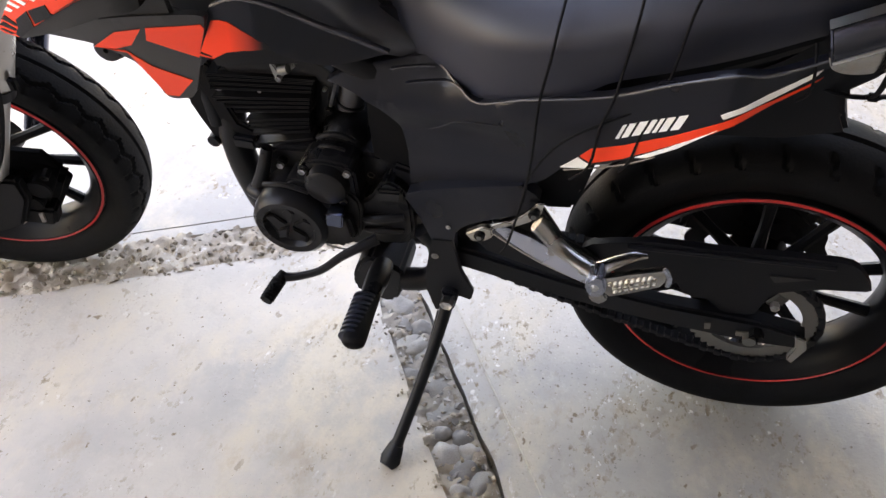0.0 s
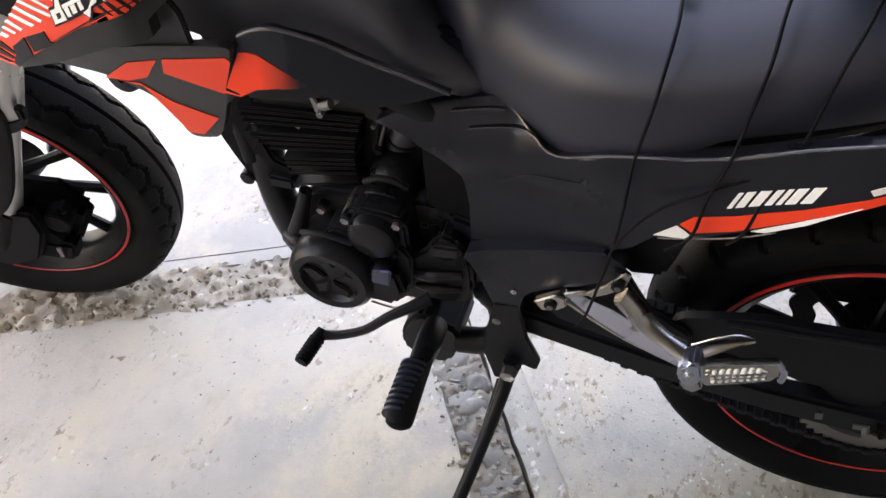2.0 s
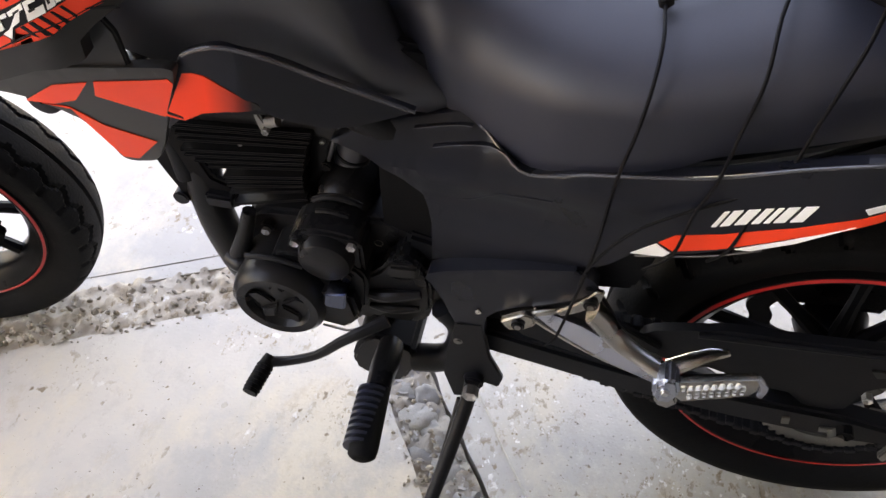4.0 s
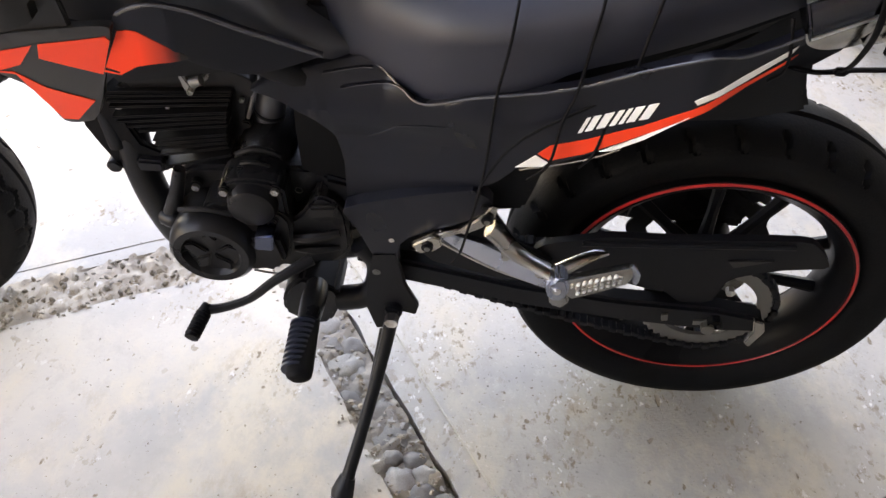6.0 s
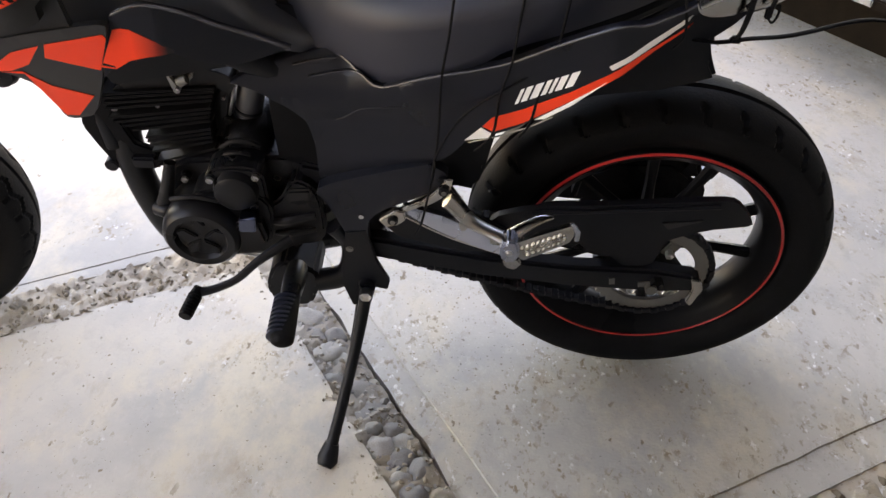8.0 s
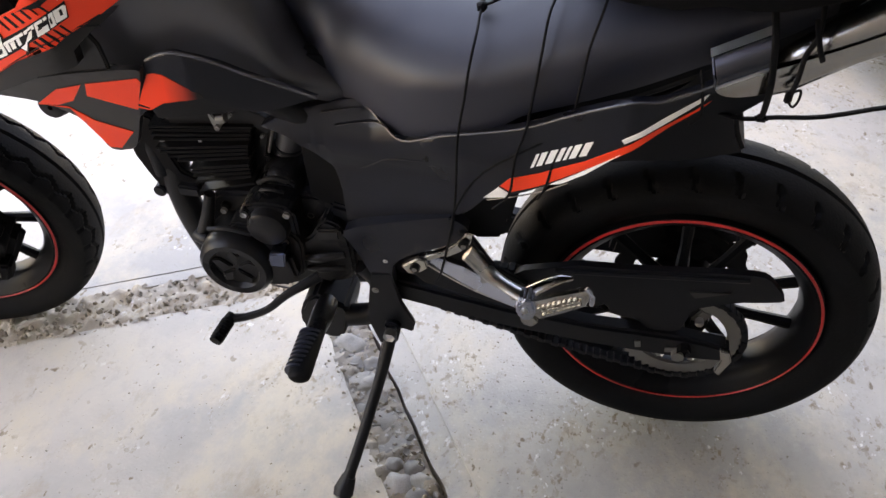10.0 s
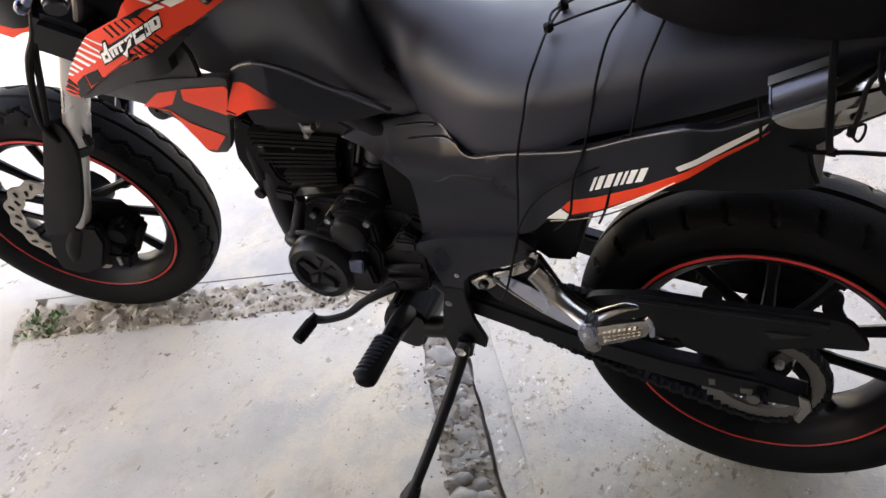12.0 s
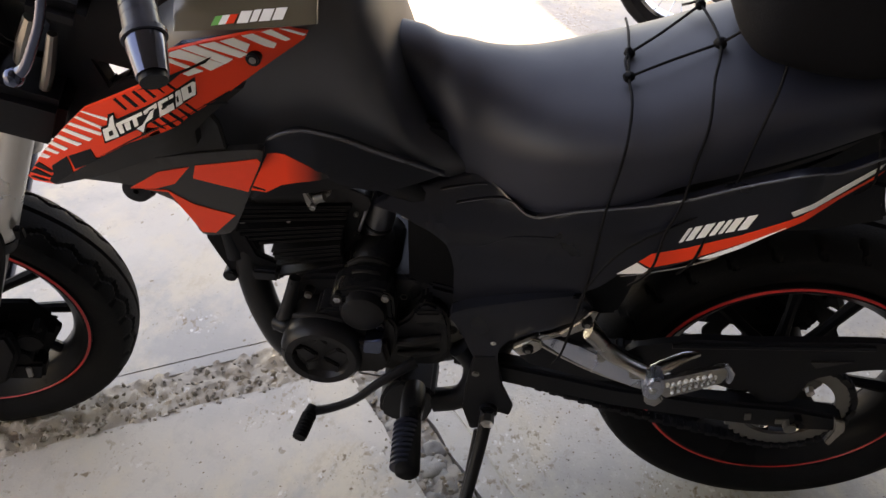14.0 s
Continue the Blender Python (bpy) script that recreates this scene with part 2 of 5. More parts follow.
def curve_pts(pts, n=5, closed=True):
    """Catmull-Rom through the points; a point given twice makes a corner."""
    out, k = [], len(pts)
    for i in range(k if closed else k - 1):
        p0, p1, p2, p3 = (Vector(pts[j % k] if closed else pts[min(max(j, 0), k - 1)]) for j in (i - 1, i, i + 1, i + 2))
        if (p1 - p2).length < 1e-6:
            continue
        for s in range(n):
            t = s / n
            q = 0.5 * ((2 * p1) + (p2 - p0) * t + (2 * p0 - 5 * p1 + 4 * p2 - p3) * t * t + (3 * p1 - p0 - 3 * p2 + p3) * t ** 3)
            out.append(q)
    if not closed:
        out.append(Vector(pts[-1]))
    return out


def shell(outline, surf, depth=0.012, step=0.03, bevel=0.003, n=4, round_off=True):
    """A skin in the bike's side view: outline in (x, z), its face at y = surf(x, z), depth towards the middle."""
    pts = curve_pts(outline, n) if n > 1 else [Vector(p) for p in outline]
    bm = bmesh.new()
    f = bm.faces.new([bm.verts.new((p[0], 0, p[1])) for p in pts])
    bmesh.ops.triangulate(bm, faces=[f])
    for ax in (0, 2):
        lo, hi = min(v.co[ax] for v in bm.verts), max(v.co[ax] for v in bm.verts)
        k = int((hi - lo) / step)
        for i in range(1, k + 1):
            no = Vector((1, 0, 0)) if ax == 0 else Vector((0, 0, 1))
            bmesh.ops.bisect_plane(bm, geom=bm.verts[:] + bm.edges[:] + bm.faces[:], plane_co=no * (lo + (hi - lo) * i / (k + 1)), plane_no=no, dist=1e-5)
    front = bm.faces[:]
    ex = bmesh.ops.extrude_face_region(bm, geom=front)
    back = {v for v in ex["geom"] if isinstance(v, bmesh.types.BMVert)}
    for v in bm.verts:
        v.co.y = surf(v.co.x, v.co.z) + (depth if v in back else 0)
    bm.normal_update()
    if bevel:
        rim = [e for e in bm.edges if len(e.link_faces) == 2 and not (e.verts[0] in back or e.verts[1] in back)
               and abs(e.link_faces[0].normal.y) > 0.5 > abs(e.link_faces[1].normal.y) or len(e.link_faces) == 2 and not (e.verts[0] in back or e.verts[1] in back)
               and abs(e.link_faces[1].normal.y) > 0.5 > abs(e.link_faces[0].normal.y)]
        bmesh.ops.bevel(bm, geom=rim, offset=bevel, segments=2, affect="EDGES", profile=0.6, clamp_overlap=True)
    return bm


def plate(outline, y0, y1, bevel=0.002, n=1):
    """A flat plate with an outline in (x, z) from y0 to y1, its edges rounded."""
    pts = curve_pts(outline, n) if n > 1 else outline
    bm = bmesh.new()
    f = bm.faces.new([bm.verts.new((p[0], y0, p[1])) for p in pts])
    ex = bmesh.ops.extrude_face_region(bm, geom=[f])
    for v in ex["geom"]:
        if isinstance(v, bmesh.types.BMVert):
            v.co.y = y1
    if bevel:
        bmesh.ops.bevel(bm, geom=bm.edges[:], offset=bevel, segments=2, affect="EDGES", clamp_overlap=True)
    return bm


def rings(loops, close_ends=True, closed=True):
    """Skin over a row of equally long loops of points."""
    bm = bmesh.new()
    vs = [[bm.verts.new(p) for p in lp] for lp in loops]
    k = len(vs[0])
    for a, b in zip(vs, vs[1:]):
        for i in range(k if closed else k - 1):
            bm.faces.new((a[i], a[(i + 1) % k], b[(i + 1) % k], b[i]))
    if close_ends and closed:
        bm.faces.new(vs[0][::-1])
        bm.faces.new(vs[-1])
    return bm


def tube(pts, r, seg=10, n=4, squash=1.0):
    """A bar along a smooth line; r may be one radius or one for each point."""
    rad = r if isinstance(r, (list, tuple)) else [r] * len(pts)
    line = curve_pts([(*p, q) if False else p for p in pts], n, False) if n > 1 else [Vector(p) for p in pts]
    loops, prev = [], None
    for i, p in enumerate(line):
        d = (line[min(i + 1, len(line) - 1)] - line[max(i - 1, 0)]).normalized()
        side = d.cross(prev if prev else (Vector((0, 0, 1)) if abs(d.z) < 0.9 else Vector((1, 0, 0)))).normalized()
        up = side.cross(d).normalized()
        prev = up
        s = i / max(1, len(line) - 1) * (len(rad) - 1)
        k = min(int(s), len(rad) - 2) if len(rad) > 1 else 0
        q = rad[k] + (rad[k + 1] - rad[k]) * (s - k) if len(rad) > 1 else rad[0]
        loops.append([p + (side * math.cos(a) + up * math.sin(a) * squash) * q for a in (2 * math.pi * j / seg for j in range(seg))])
    return rings(loops)


def lathe(profile, centre, seg=48, axis="y"):
    """Turns a closed profile of (radius, offset along the axle) round the y axis."""
    bm = bmesh.new()
    vs = []
    for j in range(seg):
        a = 2 * math.pi * j / seg
        vs.append([bm.verts.new((centre[0] + r * math.cos(a), centre[1] + o, centre[2] + r * math.sin(a))) for r, o in profile])
    k = len(profile)
    for j in range(seg):
        for i in range(k):
            bm.faces.new((vs[j][i], vs[j][(i + 1) % k], vs[(j + 1) % seg][(i + 1) % k], vs[(j + 1) % seg][i]))
    return bm


def disc(c, r, y0, y1, seg=32, bevel=0.002):
    bm = plate([(c[0] + r * math.cos(2 * math.pi * j / seg), c[1] + r * math.sin(2 * math.pi * j / seg)) for j in range(seg)], y0, y1, 0)
    if bevel:
        rim = [e for e in bm.edges if abs(e.verts[0].co.y - e.verts[1].co.y) < 1e-6]
        bmesh.ops.bevel(bm, geom=rim, offset=bevel, segments=2, affect="EDGES")
    return bm


def block(c, size, bevel=0.004, m=None):
    bm = bmesh.new()
    bmesh.ops.create_cube(bm, size=1, matrix=Matrix.Translation(c) @ (m or Matrix()) @ Matrix.Diagonal((*size, 1)))
    if bevel:
        bmesh.ops.bevel(bm, geom=bm.edges[:], offset=bevel, segments=2, affect="EDGES")
    return bm


def hexbolt(c, r, y0, y1):
    """Hex-head bolt with a socket sunk into its head."""
    bm = plate([(c[0] + r * math.cos(math.pi * j / 3), c[1] + r * math.sin(math.pi * j / 3)) for j in range(6)], y0, y1, 0)
    f = min(bm.faces, key=lambda q: q.calc_center_median().y)
    bmesh.ops.inset_individual(bm, faces=[f], thickness=r * 0.38)
    for v in f.verts:
        v.co.y += min(0.004, (y1 - y0) * 0.5)
    return bm


def section(x, zb, zm, zt, w, e=2.5, k=8, y0=0.0):
    """Half-round cross section of a body, closed: side down to zb, top rounded to zt."""
    half = [(-w * 0.92, zb)]
    for i in range(k + 1):
        a = math.pi / 2 * i / k
        half.append((-w * math.cos(a) ** (2 / e) if i < k else 0.0, zm + (zt - zm) * math.sin(a) ** (2 / e)))
    full = half + [(-y, z) for y, z in half[-2::-1]]
    return [(x, y + y0, z) for y, z in full]


def body(rows, e=2.5, n=4):
    rows = [tuple(v) for v in curve_pts([Vector(r) for r in rows], n, False)]
    return rings([section(*r, e=e) for r in rows])


# ---- the yard: slabs laid on a grid turned by 30.5 degrees ----
U, N = Vector((0.862, 0.507, 0)).normalized(), Vector((-0.507, 0.862, 0)).normalized()


def grid_pt(u, n, z=0.0):
    return U * u + N * n + Vector((0, 0, z))


def slab(name, u0, u1, n0, n1, mat, label, step=0.05, ragged=0.003, top=0.0):
    """One cast slab: a gently uneven top, ragged arrises and sides that go down into the ground."""
    bm = bmesh.new()
    ku, kn = max(2, int((u1 - u0) / step)), max(2, int((n1 - n0) / step))
    vs = []
    for i in range(ku + 1):
        row = []
        for j in range(kn + 1):
            u, n = u0 + (u1 - u0) * i / ku, n0 + (n1 - n0) * j / kn
            edge = i in (0, ku) or j in (0, kn)
            d = noise.noise_vector(Vector((u * 14, n * 14, 3.1))) * (ragged if edge else 0)
            z = top + 0.0025 * noise.noise(Vector((u * 3, n * 3, 0))) - (0.0015 if edge else 0)
            row.append(bm.verts.new(grid_pt(u + d.x, n + d.y, z)))
        vs.append(row)
    for i in range(ku):
        for j in range(kn):
            bm.faces.new((vs[i][j], vs[i + 1][j], vs[i + 1][j + 1], vs[i][j + 1]))
    rim = [r[0] for r in vs] + vs[-1][1:] + [r[-1] for r in vs[-2::-1]] + vs[0][-2:0:-1]
    low = [bm.verts.new(v.co + Vector((0, 0, -0.045 - v.co.z))) for v in rim]
    for i in range(len(rim)):
        j = (i + 1) % len(rim)
        bm.faces.new((rim[i], low[i], low[j], rim[j]))
    return tagged(part(name, bm, mat, smooth=50), label, "paving slab", kind="structure")


bm = bmesh.new()
bmesh.ops.create_grid(bm, x_segments=2, y_segments=2, size=1500, matrix=Matrix.Translation((0, 0, -0.03)))
tagged(part("ground", bm, EARTH, smooth=0), "pale rough yard ground running far out round the slabs", "ground", kind="structure")
slab("pavement_1", -0.832, 0.047, -0.728, 0.2256, SLAB, "smooth beige concrete slab with faint stains and chips", 0.02, 0.006)
slab("pavement_2", 0.1975, 3.6, -0.728, 4.6, WORN, "grey concrete slab, worn and gritty with small chips", 0.05, 0.004)
slab("pavement_3", -0.832, 0.135, 0.3840, 4.6, PALE, "pale smooth concrete slab behind the motorcycle", 0.05, 0.001)
slab("pavement_4", -4.4, -0.826, -0.9, 0.612, PALE, "pale concrete slab with a clean straight joint", 0.08, 0.0, -0.006)
slab("pavement_5", -4.4, -0.8355, 0.6145, 4.6, PALE, "pale concrete slab at the far end of the yard", 0.1)
slab("pavement_6", -0.832, 0.047, -2.6, -0.93, SLAB, "beige concrete slab next to the gravel joint", 0.1)
slab("pavement_7", 0.198, 3.6, -2.6, -0.93, WORN, "beige concrete slab next to the gravel joint", 0.1)
slab("kerb_1", -0.80, 0.047, 0.346, 0.3838, PALE, "narrow cement edging along the stone joint", 0.03, 0.004, -0.002)
slab("kerb_2", 0.1410, 0.204, -0.80, 4.6, WORN, "narrow cement edging along the stone joint", 0.015, 0.010, -0.006)
slab("kerb_3", -0.832, 0.047, -0.80, -0.734, SLAB, "narrow cement edging along the gravel joint", 0.03, 0.005, -0.002)
slab("kerb_4", 0.198, 3.6, -0.80, -0.729, WORN, "narrow cement edging along the gravel joint", 0.03, 0.003, -0.004)


def pebble_mesh(seed, flat, mat=None):
    rnd = random.Random(seed)
    bm = bmesh.new()
    bmesh.ops.create_icosphere(bm, subdivisions=3 if seed < 4 else 2, radius=0.5)
    off = Vector((rnd.random() * 9, rnd.random() * 9, seed))
    for v in bm.verts:
        k = 1 + 0.42 * noise.noise(v.co * 1.7 + off) + 0.20 * noise.noise(v.co * 4.2 + off) + 0.09 * noise.noise(v.co * 10 + off)
        v.co = Vector((v.co.x * k, v.co.y * k * 0.9, v.co.z * k * flat))
    if seed > 3:                                         # broken pieces: flat faces split off
        for q in range(7):
            no = Vector((rnd.uniform(-1, 1), rnd.uniform(-1, 1), rnd.uniform(-.2, 1))).normalized()
            d = rnd.uniform(.18, .32)
            for v in bm.verts:
                e = v.co.dot(no) - d
                if e > 0:
                    v.co -= no * e
    me = bpy.data.meshes.new("stone")
    bm.to_mesh(me)
    bm.free()
    me.materials.append(mat or STONE)
    for f in me.polygons:
        f.use_smooth = seed < 4
    return me


PEBBLES = [pebble_mesh(s, 0.55 + 0.07 * (s % 4), None if s < 8 else GRAVEL) for s in range(14)]


def bed(name, u0, u1, n0, n1, z, label, mat, rough=0.006):
    bm = bmesh.new()
    ku, kn = max(3, int((u1 - u0) / 0.008)), max(3, int((n1 - n0) / 0.008))
    vs = [[bm.verts.new(grid_pt(u0 + (u1 - u0) * i / ku, n0 + (n1 - n0) * j / kn,
           z + rough * noise.fractal(Vector((i * 0.30, j * 0.30, u0 * 7)), 0.6, 2.0, 5))) for j in range(kn + 1)] for i in range(ku + 1)]
    for i in range(ku):
        for j in range(kn):
            bm.faces.new((vs[i][j], vs[i + 1][j], vs[i + 1][j + 1], vs[i][j + 1]))
    return tagged(part(name, bm, mat, smooth=60), label, "stone joint", kind="structure")


def fill(owner, u0, u1, n0, n1, sizes, tries, seed, z):
    """Lays stones of the given sizes side by side in a bed, without overlap."""
    rnd, laid = random.Random(seed), []
    for k in range(tries):
        s = rnd.uniform(*sizes)
        u, n = rnd.uniform(u0 + s * 0.42, u1 - s * 0.42), rnd.uniform(n0 + s * 0.42, n1 - s * 0.42)
        near = 0.36 if owner is BED_A else 0.29
        if any((u - a) ** 2 + (n - b) ** 2 < (near * (s + c)) ** 2 for a, b, c in laid):
            continue
        laid.append((u, n, s))
        ob = new("stone", rnd.choice(PEBBLES[:4] if owner is BED_A and s > 0.04 else PEBBLES[4:8] if owner is BED_A else PEBBLES[8:]))
        ob.parent = owner
        ob.matrix_world = Matrix.LocRotScale(grid_pt(u, n, z - s * (0.25 if owner is BED_A else 0.22)), Euler((rnd.uniform(-.15, .15), rnd.uniform(-.15, .15), rnd.uniform(0, 6.3))),
                                             (s * rnd.uniform(.95, 1.2), s * rnd.uniform(.9, 1.1), s * rnd.uniform(.7, 1.0) * (1 if owner is BED_A else .62)))


BED_A = bed("joint_1", 0.040, 0.1345, -1.0, 0.24, -0.005, "joint of rounded river stones set in grey mortar", MORTAR, 0.010)
BED_B = bed("joint_2", -0.85, 0.05, 0.218, 0.352, -0.003, "joint of broken gravel and stones in crumbling mortar", RUBBLE, 0.013)
BED_C = bed("joint_3", -0.85, 3.6, -0.94, -0.79, -0.010, "joint of gravel and stones in grey mortar", RUBBLE)

# ---- unseen walls and canopies, added to shade the yard ----
tagged(part("wall_south", block((1.05, -2.75, 1.5), (5.9, 0.2, 3.06), 0.01), PLASTER), "unseen plain wall added to block light from the south", "wall", kind="structure")
tagged(part("canopy", block((1.05, -1.55, 3.11), (5.9, 2.6, 0.12), 0.01), PLASTER), "unseen plain canopy added to shade the yard", "canopy", kind="structure")
tagged(part("wall_east", block((2.05, 0.325, 4.0), (0.2, 3.65, 8.06), 0.01), PLASTER), "unseen tall plain wall added to shade the east side", "wall", kind="structure")
tagged(part("wall_east_2", block((2.05, -2.08, 1.5), (0.2, 1.14, 3.06), 0.01), PLASTER), "unseen low plain wall added to close the gap under the canopy", "wall", kind="structure")
tagged(part("canopy_2", block((1.68, 1.1, 3.4), (0.56, 2.6, 0.1), 0.01), PLASTER), "unseen narrow roof strip added to darken the ground on the right", "canopy", kind="structure")

# ---- the motorcycle: built upright (x to its tail, -y its left side), then leant on its stand ----
LEAN = 11.9
bike = thing("motorcycle", "black and red street motorcycle leaning on its side stand, red-rimmed wheels", "motorcycle", pose(0, 0, 0, LEAN, 0, 0))
FC, RC = Vector((-0.692, -0.0143, 0.302)), Vector((0.694, 0, 0.316))
STEER = Matrix.Translation(FC) @ Matrix.Rotation(radians(12.27), 4, Vector((0.44, 0, 0.9)).normalized()) @ Matrix.Translation(-FC)


def tyre_bm(c, r_rim, r_out, w, blocks, front):
    """A road tyre: bead, bowed sidewall and a rounded crown with its grooves cut in."""
    half, rise = w / 2, 0.285 * w
    prof = [(r_rim - 0.012, -half * 0.62, 9), (r_rim + 0.003, -half * 0.70, 9), (r_rim + 0.010, -half * 0.80, 9), (r_rim + 0.013, -half * 0.83, 9), (r_rim + 0.022, -half * 0.91, 9), ((r_rim + r_out) / 2, -half * 1.0, 9)]
    crown = []
    for i in range(33):
        a = math.pi * (0.10 + 0.80 * i / 32)
        crown.append((r_out - rise + rise * math.sin(a) ** 0.9, -half * math.cos(a) * 1.04, -1 + i / 16))
    prof = prof + crown + [(r, -o, v) for r, o, v in prof[::-1]]
    seg = blocks * 12
    bm = bmesh.new()
    vs = []
    for j in range(seg):
        a, ph = 2 * math.pi * j / seg, (j % 12) / 12
        row = []
        for i, (r, o, v) in enumerate(prof):
            cut = 0.0
            if abs(v) <= 1:
                zig = abs(ph - 0.5) * 2
                if front:
                    if abs(abs(v) - 0.42 - 0.17 * zig) < 0.05 or abs(v) < 0.04:
                        cut = 0.005
                    if 0.70 < abs(v) < 0.95 and ph < 0.1:
                        cut = 0.004
                else:
                    q = (ph + 0.35 * abs(v)) % 1
                    if 0.38 < abs(v) < 0.93 and q < 0.13 or abs(v) < 0.05:
                        cut = 0.006
            row.append(bm.verts.new((c[0] + (r - cut) * math.cos(a), c[1] + o, c[2] + (r - cut) * math.sin(a))))
        vs.append(row)
    k = len(prof)
    for j in range(seg):
        for i in range(k):
            bm.faces.new((vs[j][i], vs[j][(i + 1) % k], vs[(j + 1) % seg][(i + 1) % k], vs[(j + 1) % seg][i]))
    return bm


def wheel(name, c, r_line, r_out, w, rim_half, m, spokes, phase, front):
    """Cast wheel with tyre, painted line, hub and paired spokes."""
    hub = part(name, lathe([(0.018, -0.055), (0.045, -0.055), (0.05, -0.03), (0.045, 0.03), (0.05, 0.055), (0.018, 0.055)], c, 24), RIM, bike)
    part("tyre", tyre_bm(c + Vector((0, 0 if front else 0.010, 0)), r_line + 0.006, r_out, w, 36 if front else 30, front), RUBBER, hub, "worn black road tyre")
    h = rim_half
    prof = [(r_line + 0.004, -h), (r_line - 0.006, -h - 0.002), (r_line - 0.014, -h + 0.006), (r_line - 0.026, -h + 0.016), (r_line - 0.032, -0.012),
            (r_line - 0.032, 0.012), (r_line - 0.026, h - 0.016), (r_line - 0.014, h - 0.006), (r_line - 0.006, h + 0.002), (r_line + 0.004, h)]
    part("rim", lathe(prof, c, 96), RIM, hub)
    part("rim_stripe", lathe([(r_line + 0.0022, -h - 0.0018), (r_line - 0.0018, -h - 0.0032), (r_line - 0.0024, -h - 0.0022), (r_line + 0.002, -h - 0.0005)], c, 120), RIM_RED, hub, "thin red line on the wheel rim")
    for i in range(spokes):
        for s in (-1, 1):
            a = 2 * math.pi * i / spokes + phase
            d0, d1 = Vector((math.cos(a + s * 0.40), 0, math.sin(a + s * 0.40))), Vector((math.cos(a + s * 0.28), 0, math.sin(a + s * 0.28)))
            p0, p1 = Vector(c) + d0 * 0.04, Vector(c) + d1 * (r_line - 0.028)
            part("spoke", tube([p0, p0.lerp(p1, 0.5), p1], [0.013, 0.009, 0.011], 8, 2), RIM, hub)
    if m is not None:
        for o in (hub, *hub.children_recursive):
            o.data.transform(m)
    return hub


wheel("front_wheel", FC, 0.2186, 0.297, 0.112, 0.040, STEER, 5, 0.21, True)
wheel("rear_wheel", RC, 0.2186, 0.307, 0.142, 0.048, None, 5, 0.09, False)


def at_steer(ob):
    for o in (ob, *ob.children_recursive):
        o.data.transform(STEER)
    return ob


def wave_disc(c, r, r_in, y0, y1, waves, holes):
    """Wavy brake disc: a ring with scalloped edges and slots through it."""
    bm = bmesh.new()
    seg = waves * 8
    a_of = [2 * math.pi * j / seg for j in range(seg)]
    lay = []
    for y in (y0, y1):
        lay.append(([bm.verts.new((c[0] + (r + 0.004 * math.cos(waves * a)) * math.cos(a), y, c[2] + (r + 0.004 * math.cos(waves * a)) * math.sin(a))) for a in a_of],
                    [bm.verts.new((c[0] + (r_in + 0.003 * math.cos(waves * a)) * math.cos(a), y, c[2] + (r_in + 0.003 * math.cos(waves * a)) * math.sin(a))) for a in a_of]))
    for j in range(seg):
        k = (j + 1) % seg
        for o, i in lay:
            bm.faces.new((o[j], o[k], i[k], i[j]))
        bm.faces.new((lay[0][0][j], lay[0][0][k], lay[1][0][k], lay[1][0][j]))
        bm.faces.new((lay[0][1][j], lay[0][1][k], lay[1][1][k], lay[1][1][j]))
    return bm


bd = part("brake_disc", wave_disc(FC, 0.132, 0.096, FC.y - 0.064, FC.y - 0.060, 14, 0), BRONZE, bike, "wavy steel front brake disc")
for i in range(28):
    a = 2 * math.pi * i / 28
    p = FC + Vector((math.cos(a), 0, math.sin(a))) * (0.108 if i % 2 else 0.119) + Vector((0, -0.0655, 0))
    part("slot", block(p, (0.014, 0.001, 0.005), 0, Matrix.Rotation(-a + 0.6, 4, "Y")), RIM, bd)
for i in range(5):
    a = 2 * math.pi * i / 5 + 0.3
    p = FC + Vector((math.cos(a), 0, math.sin(a)))* 0.07 + Vector((0, -0.058, 0))
    part("carrier", block(p, (0.07, 0.006, 0.016), 0.002, Matrix.Rotation(-a, 4, "Y")), RIM, bd)
at_steer(bd)
cal = part("front_caliper", block(FC + Vector((0.135, -0.075, 0.03)), (0.085, 0.06, 0.075), 0.012, Matrix.Rotation(0.5, 4, "Y")), MATTE, bike, "black front brake caliper")
part("piston_housing", disc((FC.x + 0.155, FC.z + 0.045), 0.022, FC.y - 0.122, FC.y - 0.09), MATTE, cal)
part("piston_housing", disc((FC.x + 0.125, FC.z + 0.005), 0.022, FC.y - 0.122, FC.y - 0.09), MATTE, cal)
part("bracket", plate([(FC.x + .05, FC.z - .05), (FC.x + .14, FC.z - .06), (FC.x + .19, FC.z + .02), (FC.x + .16, FC.z + .09), (FC.x + .06, FC.z + .1)], FC.y - 0.075, FC.y - 0.062), MATTE, cal)
for dx, dz in ((0.11, -0.045), (0.175, 0.075), (0.09, 0.05)):
    part("bolt", hexbolt((FC.x + dx, FC.z + dz), 0.008, FC.y - 0.118, FC.y - 0.1), BOLT if dz < 0 else MATTE, cal)
part("pad_cover", plate([(FC.x + .085, FC.z - .045), (FC.x + .15, FC.z - .055), (FC.x + .165, FC.z - .01), (FC.x + .10, FC.z + .0)], FC.y - 0.125, FC.y - 0.09, .006), MATTE, cal)
part("bright_tab", plate([(FC.x + .128, FC.z - .040), (FC.x + .137, FC.z - .038), (FC.x + .140, FC.z - .012), (FC.x + .131, FC.z - .014)], FC.y - 0.128, FC.y - 0.122, .001), DULL, cal)
at_steer(cal)

# front fork: silver outer tubes above, black guards and bright sliders below
FD = Vector((0.406, 0, 0.914)).normalized()
